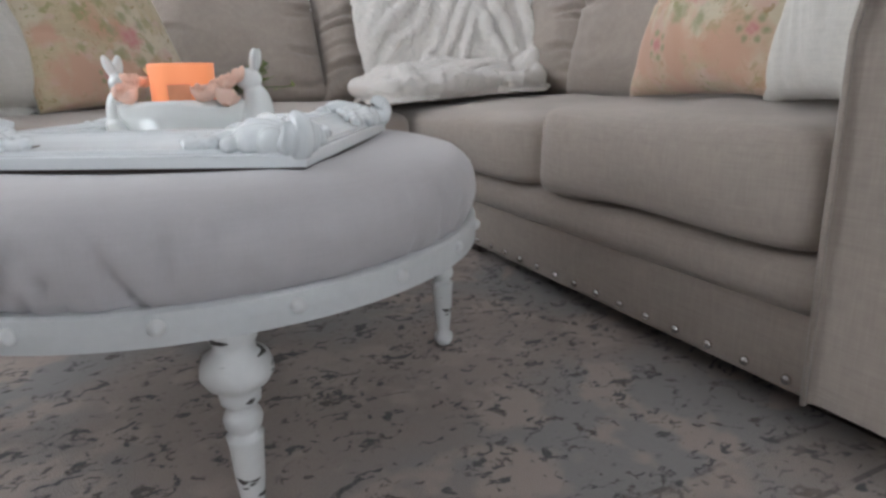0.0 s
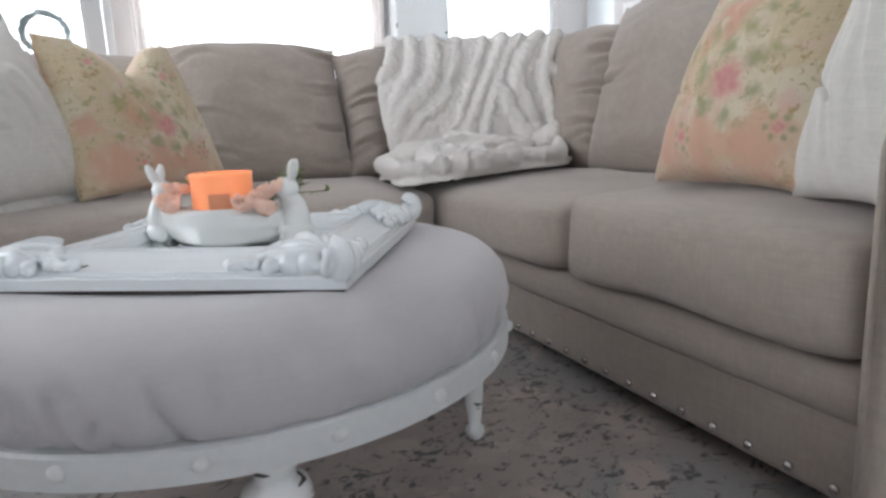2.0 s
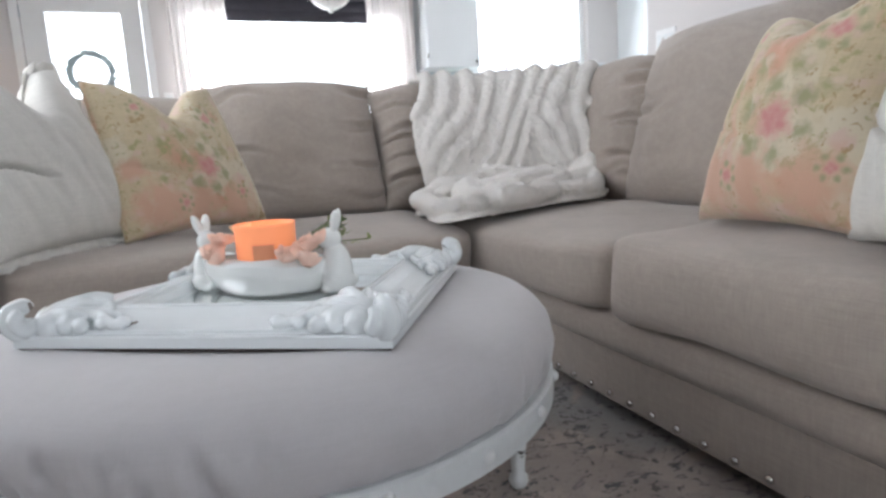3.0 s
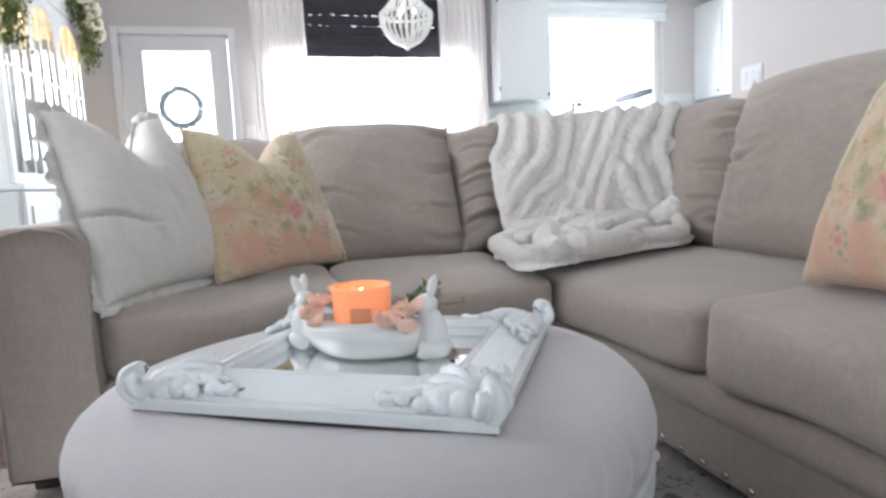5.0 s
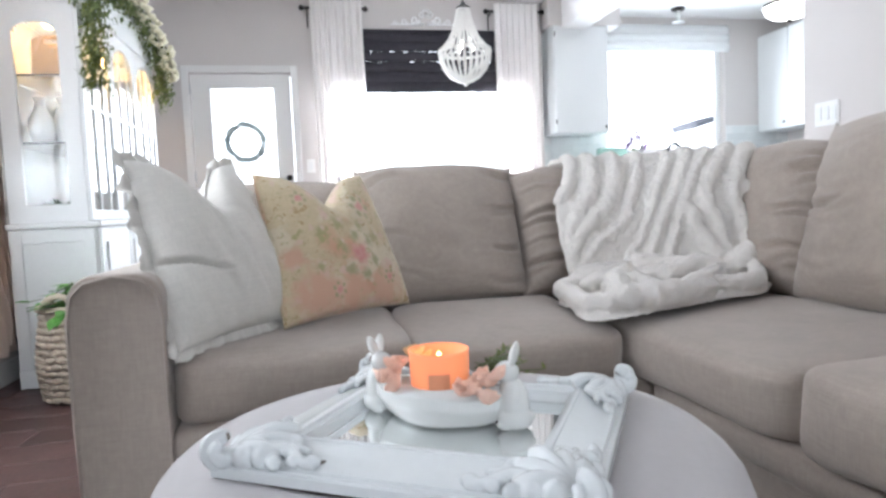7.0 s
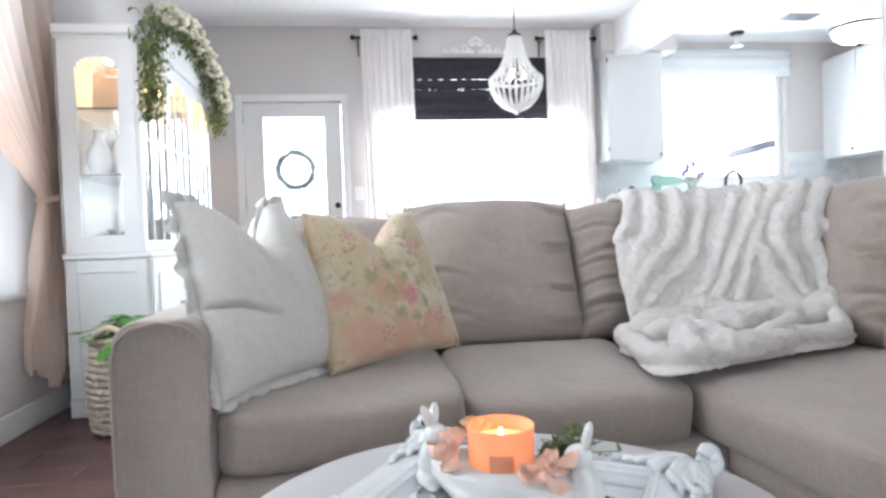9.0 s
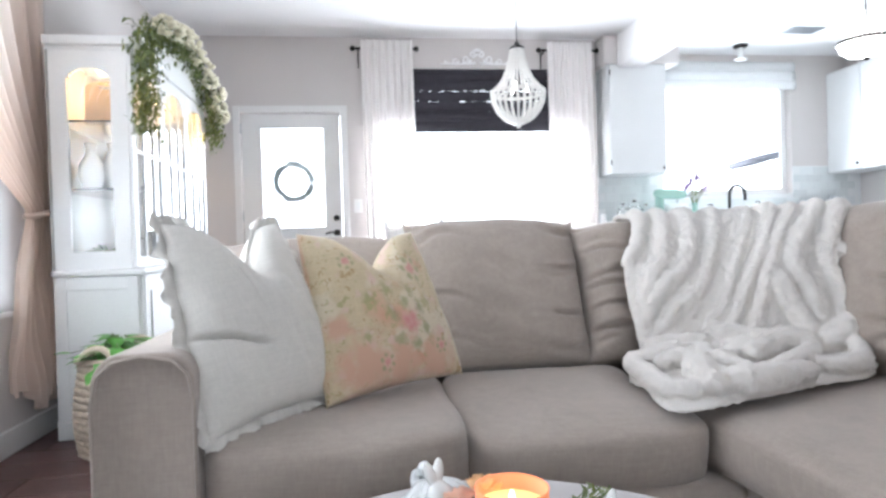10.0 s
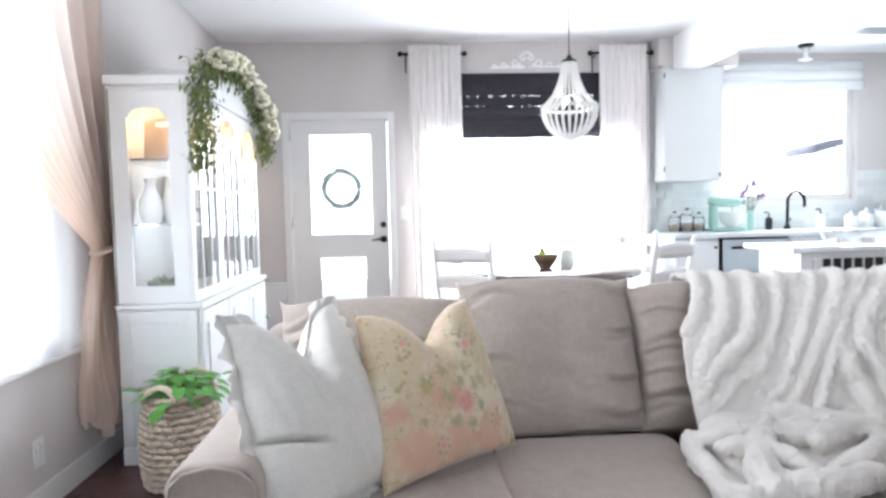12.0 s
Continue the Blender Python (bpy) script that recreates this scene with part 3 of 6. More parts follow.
def entry_door():
    d = thing("door_1", "white back door with two glass lites and a black lever", "door", kind="structure")
    bm = box(0.0, 0.06, -0.02, 0.0, 0, 2.09, 0.004)
    part("door_casing", bm, M_TRIM, d, smooth=False)
    part("door_casing", box(0.91, 0.97, -0.02, 0.0, 0, 2.09, 0.004), M_TRIM, d, smooth=False)
    part("door_casing", box(0.061, 0.909, -0.02, 0.0, 2.03, 2.09, 0.004), M_TRIM, d, smooth=False)
    bm = bmesh.new()
    gx0, gx1, gz0, gz1, lx0, lx1, lz0, lz1 = 0.229, 0.757, 1.035, 1.90, 0.30, 0.69, 0.25, 0.822
    y0, y1 = 0.01, 0.05
    for b in ((0.068, gx0, 0.01, 2.02), (gx1, 0.902, 0.01, 2.02), (gx0, gx1, gz1, 2.02), (gx0, gx1, lz1, gz0), (gx0, gx1, 0.01, lz0), (gx0, lx0, lz0, lz1), (lx1, gx1, lz0, lz1)):
        box(b[0], b[1], y0, y1, b[2], b[3], bm=bm)
    slab = part("door_slab", bm, M_TRIM, d, smooth=False)
    for nm, (a, b, c, e) in (("lite_frame", (gx0, gx1, gz0, gz1)), ("lite_frame", (lx0, lx1, lz0, lz1))):
        bm = bmesh.new()
        for q in ((a - 0.022, b + 0.022, e, e + 0.022), (a - 0.022, b + 0.022, c - 0.022, c), (a - 0.022, a, c, e), (b, b + 0.022, c, e)):
            box(q[0], q[1], 0.002, 0.0095, q[2], q[3], 0.003, bm=bm)
        part(nm, bm, M_TRIM, d, smooth=False)
        p = part("pane", box(a, b, 0.028, 0.033, c, e), M_GLASS, d, smooth=False)
        p.visible_shadow = False
    part("deadbolt", lathe([(0.001, 0), (0.026, 0), (0.026, 0.010), (0.012, 0.018), (0.012, 0.03), (0.001, 0.032)], 20, close=False), M_BLACK, d, "black deadbolt", at=pose(0.853, 0.0095, 1.11, 90))
    lever = part("door_handle", lathe([(0.001, 0), (0.030, 0), (0.030, 0.008), (0.014, 0.016), (0.012, 0.045), (0.001, 0.046)], 20, close=False), M_BLACK, d, "black lever handle", at=pose(0.853, 0.0095, 0.98, 90))
    part("lever", tube([(0, 0.0, 0.04), (-0.04, 0.004, 0.043), (-0.085, -0.004, 0.04), (-0.10, -0.012, 0.038)], [0.009, 0.008, 0.007, 0.005]), M_BLACK, lever)
    for z in (0.25, 1.1, 1.85):
        part("hinge", lathe([(0.006, 0), (0.006, 0.09)], 10), M_STEEL, d, at=pose(0.064, -0.004, z))


entry_door()


# ---- living room ----
def rug():
    def f(u, v):
        x, y = -0.0 + u * 3.2 + 0.32, -7.2 + v * 3.35
        return Vector((x, y, -0.001 + 0.002 * noise.noise(Vector((x * 3, y * 3, 0)))))
    bm = sheet(f, 40, 40)
    ret = bmesh.ops.extrude_face_region(bm, geom=bm.faces[:])
    for v in [g for g in ret["geom"] if isinstance(g, bmesh.types.BMVert)]:
        v.co.z = -0.0115
    bmesh.ops.recalc_face_normals(bm, faces=bm.faces[:])
    return solo("rug", bm, M_RUG, "faded grey-beige low-pile rug with dark scrolling pattern", "rug")


rug()


def nailhead_mesh():
    bm = lathe([(0.0085, -0.001), (0.0085, 0.0015), (0.0072, 0.0040), (0.0042, 0.0060), (0.001, 0.0066)], 10, close=True)
    return mesh_of("nailhead", bm, M_NAIL)


def arm_bm(length, width, height, z0):
    """A square-shouldered padded arm: along y from 0 to length, its front at y = 0."""
    prof = []
    r = 0.055
    h = height - z0
    for k in range(7):
        a = math.pi / 2 * k / 6
        prof.append((width / 2 - r + r * math.cos(a), h - r + r * math.sin(a)))
    top = [(x, z + 0.012 * (1 - (x / (width / 2)) ** 2)) for x, z in prof]
    loop = [(width / 2 - 0.004, 0.0), (width / 2 + 0.002, h * 0.4)] + top + [(-x, z) for x, z in top[::-1]] + [(-width / 2 - 0.002, h * 0.4), (-width / 2 + 0.004, 0.0)]
    out = bmesh.new()
    rings = []
    ys = [(0.012, 0.90), (0.003, 0.96), (0.0, 0.985), (0.006, 1.0), (0.02, 1.006), (0.1, 1.0), (length * 0.5, 1.0), (length - 0.02, 1.0), (length, 0.97)]
    for y, s in ys:
        rings.append([out.verts.new((x * s, y, z0 + h / 2 + (z - h / 2) * (s if z > h / 2 else 1))) for x, z in loop])
    n = len(loop)
    for a, b in zip(rings, rings[1:]):
        for k in range(n):
            out.faces.new((a[k], a[(k + 1) % n], b[(k + 1) % n], b[k]))
    out.faces.new(rings[0][::-1])
    out.faces.new(rings[-1])
    bmesh.ops.recalc_face_normals(out, faces=out.faces[:])
    return out


def sectional():
    s = thing("sectional_sofa", "beige linen corner sofa with loose cushions and nailhead trim", "sofa")
    # bases
    part("base_panel", box(0.69, 2.03, -4.085, -3.1, 0.045, 0.185, 0.012), M_SOFA, s, smooth=False)
    part("base_panel", box(2.022, 2.95, -5.33, -3.1, 0.044, 0.185, 0.012), M_SOFA, s, smooth=False)
    part("base_roll", box(0.69, 2.02, -4.105, -3.1, 0.172, 0.268, 0.044, 6), M_SOFA, s)
    part("base_roll", box(1.998, 2.95, -5.325, -3.1, 0.170, 0.268, 0.044, 6), M_SOFA, s)
    # backs
    part("back_frame", box(0.50, 2.97, -3.15, -2.98, 0.08, 0.79, 0.05, 4), M_SOFA, s)
    part("back_frame", box(2.86, 3.03, -5.45, -3.0, 0.08, 0.79, 0.05, 4), M_SOFA, s)
    # arms
    part("arm", arm_bm(1.05, 0.214, 0.648, 0.048), M_SOFA, s, at=pose(0.595, -4.10, 0))
    part("arm", arm_bm(1.0, 0.235, 0.665, 0.062), M_SOFA, s, at=pose(1.985, -5.433, 0, 0, 0, -90))
    # welt along the outer edge of the arm
    w = [(0.492, -4.095, 0.06), (0.488, -4.098, 0.3), (0.488, -4.099, 0.55), (0.501, -4.10, 0.611), (0.533, -4.102, 0.641), (0.595, -4.104, 0.654), (0.657, -4.102, 0.641), (0.689, -4.10, 0.611), (0.702, -4.099, 0.55), (0.702, -4.098, 0.3)]
    part("welt", tube(w, 0.0045, 8), M_SOFA, s)
    w = [(1.985, -5.321, 0.06), (1.984, -5.317, 0.3), (1.984, -5.316, 0.56), (1.983, -5.330, 0.63), (1.982, -5.363, 0.66), (1.981, -5.433, 0.674), (1.982, -5.508, 0.66), (1.983, -5.538, 0.62), (1.984, -5.550, 0.5)]
    part("welt", tube(w, 0.0045, 8), M_SOFA, s)
    # seat cushions
    def seat(x0, x1, y0, y1, top, seed, dip=0.0, side=0.0):
        b = cushion(x1 - x0, y1 - y0, top - 0.262, 0.13, 9.0, seed, 18)
        part("seat_cushion", b, M_SOFA, s, at=pose((x0 + x1) / 2, (y0 + y1) / 2, (top + 0.262) / 2, dip, side, 0))
    seat(0.702, 1.312, -4.095, -3.40, 0.440, 1)
    seat(1.318, 1.945, -4.085, -3.40, 0.428, 2, 2.2, 0.8)
    seat(1.962, 2.72, -4.632, -3.42, 0.428, 3, -0.8, -1.8)
    seat(1.972, 2.72, -5.317, -4.638, 0.455, 4)
    # back cushions, leaning
    def back(cx, cy, w, h, lean, turn, seed, wrinkle=0.010, z=0.424, thick=0.22):
        b = knife_edge_cushion(w, h, thick, wrinkle, seed)
        part("back_cushion", b, M_SOFA, s, at=pose(cx, cy, z + h / 2 * math.cos(radians(lean)), 90 - lean, 0, turn))
    back(0.925, -3.30, 0.68, 0.500, 20, 0, 5, 0.014, 0.418)
    back(1.560, -3.275, 0.655, 0.555, 22, 0, 6, 0.018)
    back(2.190, -3.31, 0.665, 0.525, 20, 0, 7, 0.028)
    back(2.745, -3.66, 0.56, 0.555, 18, -90, 8, 0.030)
    back(2.705, -4.285, 0.74, 0.590, 16, -90, 9, 0.008, 0.430, 0.24)
    back(2.70, -5.00, 0.62, 0.560, 17, -90, 10, 0.006)
    # nailheads
    nm = nailhead_mesh()
    def nail(m):
        o = new("nailhead", nm)
        o.parent, o.matrix_basis = s, m
    for k in range(17):
        nail(pose(2.0185, -5.270 + k * 0.0733, 0.067, 0, -90, 0))
    for k in range(17):
        nail(pose(0.76 + k * 0.0733, -4.0855, 0.075, 90, 0, 0))
    for x, y in ((0.55, -4.0), (0.55, -3.12), (1.9, -3.12), (2.1, -5.45), (2.9, -5.45), (2.9, -3.15), (2.10, -4.2)):
        part("leg", box(x - 0.035, x + 0.035, y - 0.035, y + 0.035, 0.0005, 0.05, 0.006), M_DARKWOOD, s, "dark wooden block foot", smooth=False)
    return s


sectional()


# ---- pillows and throw ----
def ruffle_bm(w, h, chop):
    """A gathered strip along the edge of a pillow."""
    pts = []
    n = 60
    def edge(u, v):
        up = max(0.0, v + 0.35) / 1.35
        x = u * (1 - 0.07 * (1 - v * v)) * w / 2
        z = (v * (1 - 0.06 * (1 - u * u)) + 1) * h / 2 - chop * math.exp(-(u / 0.38) ** 2) * up ** 1.4
        return Vector((x * (1 - 0.24 * up * (chop / 0.13) * (1 - abs(u) * 0.3)), 0, z))
    for k in range(n):
        pts.append(edge(-1 + 2 * k / n, -1))
    for k in range(n):
        pts.append(edge(1, -1 + 2 * k / n))
    for k in range(n):
        pts.append(edge(1 - 2 * k / n, 1))
    for k in range(n):
        pts.append(edge(-1, 1 - 2 * k / n))
    mid = Vector((0, 0, h / 2))
    bm = bmesh.new()
    rows = []
    for k, p in enumerate(pts):
        out = (p - mid).normalized()
        wob = 0.030 * noise.noise(Vector((k * 0.26, 0, 3))) + 0.008 * noise.noise(Vector((k * 0.7, 4, 3)))
        a = p - out * 0.006
        b = p + out * 0.013 + Vector((0, wob * 0.6, 0))
        c = p + out * (0.031 + 0.020 * noise.noise(Vector((k * 0.31, 2, 0)))) + Vector((0, wob * 1.5, 0))
        rows.append([bm.verts.new(q) for q in (a, b, c)])
    m = len(rows)
    for k in range(m):
        a, b = rows[k], rows[(k + 1) % m]
        bm.faces.new((a[0], b[0], b[1], a[1]))
        bm.faces.new((a[1], b[1], b[2], a[2]))
    return bm


def white_pillow(a, b, shift, w, h, depth, chop, seed, label, ruffled=True):
    m = stand(a, b, shift)
    p = thing("throw_pillow", label, "pillow", group="throw pillows on the sofa")
    p.matrix_basis = m
    part("cover", pillow(w, h, depth, chop, 96, seed), M_WHITE_PILLOW, p)
    if not ruffled:
        return p
    r = part("ruffle", ruffle_bm(w, h, chop), M_WHITE_PILLOW, p, "frayed ruffled edge")
    so = r.modifiers.new("thickness", "SOLIDIFY")
    so.thickness = 0.0015
    return p


def floral_pillow(a, b, shift, w, h, depth, chop, seed, label):
    m = stand(a, b, shift)
    p = thing("throw_pillow", label, "pillow", group="throw pillows on the sofa")
    p.matrix_basis = m
    part("cover", pillow(w, h, depth, chop, 48, seed), M_FLORAL, p)
    return p


white_pillow((0.752, -4.050, 0.452), (0.985, -3.745, 0.455), (-0.14, 0.50), 0.47, 0.535, 0.20, 0.15, 1, "pale grey-white linen pillow with a frayed ruffle, top struck in")
floral_pillow((0.967, -3.846, 0.447), (1.390, -3.515, 0.447), (-0.21, 0.34), 0.535, 0.505, 0.17, 0.12, 2, "cream and peach floral print pillow with a chopped top")
floral_pillow((2.225, -4.70, 0.462), (2.165, -5.07, 0.47), (0.42, -0.14), 0.44, 0.47, 0.21, 0.07, 3, "cream and peach floral print pillow leaning on the sofa back")
white_pillow((2.17, -5.085, 0.460), (2.07, -5.30, 0.465), (0.36, -0.05), 0.31, 0.46, 0.17, 0.03, 4, "white cotton pillow leaning between arm and floral pillow", False)


def throw():
    """A plush throw hung over the back cushion in fanned folds, heaped in rolls on the seat."""
    ends = [(1.90, -3.62, 0.452), (1.84, -3.86, 0.450), (1.83, -4.10, 0.448), (2.10, -4.02, 0.458), (2.38, -3.98, 0.462), (2.60, -3.86, 0.47), (2.70, -3.74, 0.54)]
    def along(pts, s):
        k = min(int(s * (len(pts) - 1)), len(pts) - 2)
        a = s * (len(pts) - 1) - k
        p = [Vector(pts[max(0, min(len(pts) - 1, k + j))]) for j in (-1, 0, 1, 2)]
        return 0.5 * (2 * p[1] + (p[2] - p[0]) * a + (2 * p[0] - 5 * p[1] + 4 * p[2] - p[3]) * a * a + (3 * p[1] - p[0] - 3 * p[2] + p[3]) * a ** 3)
    nu, ns = 70, 90
    grid = []
    for i in range(nu + 1):
        u = i / nu
        top = Vector((2.06 + 0.75 * u, -3.24 - 0.20 * u, 0.942 + 0.010 * u + 0.010 * noise.noise(Vector((u * 5, 3, 0)))))
        foot = Vector((1.97 + 0.68 * u + 0.05 * math.sin(u * 7), -3.60 - 0.09 * u, 0.475 + 0.035 * min(1.0, u * 6) + 0.10 * max(0.0, (u - 0.82) / 0.18) ** 1.5))
        end = along(ends, u)
        end += (end - foot).normalized() * (0.035 * noise.noise(Vector((u * 7, 8, 3))) - 0.02)
        mid = top.lerp(foot, 0.52) + Vector((-0.05 + 0.10 * u, -0.060, 0.02))
        pts = [top + Vector((0, 0.14, -0.16)), top + Vector((0, 0.085, -0.02)), top, top + Vector((-0.005, -0.11, -0.03)), mid, foot, foot.lerp(end, 0.5) + Vector((0, 0, 0.006)), end]
        grid.append([along(pts, j / ns) for j in range(ns + 1)])
    def face_of(i, j):
        du = grid[min(i + 1, nu)][j] - grid[max(i - 1, 0)][j]
        ds = grid[i][min(j + 1, ns)] - grid[i][max(j - 1, 0)]
        n = ds.cross(du).normalized()
        out_way = Vector((0, -0.75, 0.65)) if j > ns * 0.24 else Vector((0, 0.5, 1))
        return -n if n.dot(out_way) < 0 else n
    bm = bmesh.new()
    layers = []
    for lift in (0.020, 0.002):
        layer = []
        for i in range(nu + 1):
            row = []
            for j in range(ns + 1):
                u, q = i / nu, j / ns
                wave = 0.010 * noise.noise(Vector((u * 7, q * 9, 2.0)))
                thin = max(0.0, min(1.0, (q - 0.62) / 0.12))
                p = grid[i][j] + face_of(i, j) * (lift * (1 - 0.6 * thin) + wave)
                p.x += 0.020 * noise.noise(Vector((q * 8, u * 2, 7))) * abs(2 * u - 1) ** 3
                if q > 0.6:
                    p.z = max(p.z - 0.014, 0.433 + lift * 0.6)
                row.append(bm.verts.new(p))
            layer.append(row)
        layers.append(layer)
    upper, under = layers
    for i in range(nu):
        for j in range(ns):
            bm.faces.new((upper[i][j], upper[i + 1][j], upper[i + 1][j + 1], upper[i][j + 1]))
            bm.faces.new((under[i][j], under[i][j + 1], under[i + 1][j + 1], under[i + 1][j]))
    rim = [(i, 0) for i in range(nu)] + [(nu, j) for j in range(ns)] + [(i, ns) for i in range(nu, 0, -1)] + [(0, j) for j in range(ns, 0, -1)]
    for (a, b), (c, d) in zip(rim, rim[1:] + rim[:1]):
        bm.faces.new((upper[a][b], under[a][b], under[c][d], upper[c][d]))
    # plump folds: each a run of (across, along) over the cloth, with its thickness
    hanging = (((0.05, 0.28), (0.03, 0.43), (0.03, 0.50), (0.0, 0.53)), ((0.15, 0.28), (0.13, 0.42), (0.13, 0.52), (0.07, 0.58), (0.03, 0.62)), ((0.26, 0.27), (0.25, 0.40), (0.22, 0.54), (0.08, 0.61), (0.03, 0.64)), ((0.40, 0.26), (0.40, 0.33), (0.30, 0.57), (0.13, 0.63), (0.07, 0.66)), ((0.54, 0.26), (0.55, 0.33), (0.42, 0.58), (0.25, 0.67)), ((0.65, 0.26), (0.65, 0.33), (0.53, 0.56), (0.38, 0.68)), ((0.76, 0.26), (0.75, 0.34), (0.62, 0.51), (0.58, 0.61), (0.57, 0.68)), ((0.87, 0.26), (0.87, 0.33), (0.72, 0.49), (0.70, 0.56), (0.80, 0.63), (0.90, 0.73)), ((0.57, 0.54), (0.68, 0.61), (0.80, 0.67), (0.88, 0.71)), ((0.97, 0.26), (0.98, 0.32), (0.82, 0.52), (0.88, 0.62), (0.98, 0.73)), ((0.80, 0.50), (0.90, 0.55), (0.97, 0.66), (1.0, 0.76)))
    heaped = (((0.0, 0.80), (0.03, 0.70), (0.12, 0.71), (0.22, 0.71)), ((0.0, 0.90), (0.10, 0.95), (0.24, 0.97), (0.37, 0.94)), ((0.17, 0.89), (0.28, 0.83), (0.42, 0.89), (0.50, 0.95)), ((0.15, 0.70), (0.35, 0.69), (0.63, 0.70), (0.77, 0.69)), ((0.52, 0.82), (0.72, 0.74), (0.83, 0.73)), ((0.78, 0.79), (0.63, 0.90), (0.53, 0.91)), ((0.40, 0.96), (0.33, 0.90), (0.25, 0.78)), ((0.63, 0.92), (0.72, 0.96), (0.82, 0.92), (0.92, 0.84)), ((0.38, 0.92), (0.47, 0.97), (0.60, 0.97)), ((0.05, 0.90), (0.12, 0.86), (0.20, 0.78)), ((0.40, 0.78), (0.50, 0.77), (0.62, 0.80)), ((0.85, 0.78), (0.93, 0.80), (0.98, 0.78)), ((0.30, 0.75), (0.42, 0.72), (0.50, 0.74)))
    rnd = random.Random(12)
    for runs, thick in ((hanging, 0.031), (heaped, 0.041)):
        for run in runs:
            m = len(run) - 1
            line, rad = [], []
            fat = thick * rnd.uniform(0.72, 1.2)
            for k in range(m * 8 + 1):
                q = k / 8
                e = min(int(q), m - 1)
                p = [Vector(run[max(0, min(m, e + c))]).to_3d() for c in (-1, 0, 1, 2)]
                a = q - e
                uv = 0.5 * (2 * p[1] + (p[2] - p[0]) * a + (2 * p[0] - 5 * p[1] + 4 * p[2] - p[3]) * a * a + (3 * p[1] - p[0] - 3 * p[2] + p[3]) * a ** 3)
                gi, gj = max(0.0, min(1.0, uv.x)) * nu, max(0.0, min(1.0, uv.y)) * ns
                i, j = int(round(gi)), int(round(gj))
                base = along([row[j] for row in grid], gi / nu)
                body = fat * (1 + 0.22 * noise.noise(Vector((k * 0.35, fat * 900, 0)))) * (0.55 + 0.45 * math.sin(math.pi * min(1, max(0, 0.12 + 0.80 * k / (m * 8)))))
                spot_ = base + face_of(i, j) * (0.008 + body * (0.30 if runs is hanging else 0.62))
                spot_.z = max(spot_.z, 0.437 + body * 0.75)
                line.append(spot_)
                rad.append(body)
            tube(line, rad, 10, bm)
            for c, r in ((line[0], rad[0]), (line[-1], rad[-1])):
                ball(c, r, bm, 2)
    bmesh.ops.recalc_face_normals(bm, faces=bm.faces[:])
    ob = solo("throw_blanket", bm, M_THROW, "fluffy cream-white plush throw draped over the sofa corner", "blanket")
    md = ob.modifiers.new("skin", "REMESH")
    md.mode, md.voxel_size, md.use_smooth_shade = "VOXEL", 0.0055, True
    sm = ob.modifiers.new("soften", "SMOOTH")
    sm.factor, sm.iterations = 0.5, 10
    for size, strength in ((0.020, 0.010), (0.009, 0.006)):
        tex = bpy.data.textures.new("plush_tufts", "CLOUDS")
        tex.noise_scale, tex.noise_depth = size, 2
        dp = ob.modifiers.new("tufts", "DISPLACE")
        dp.texture, dp.texture_coords, dp.strength, dp.mid_level = tex, "LOCAL", strength, 0.5
    return ob


throw()


# ---- ottoman ----
OX, OY = 1.273, -4.723


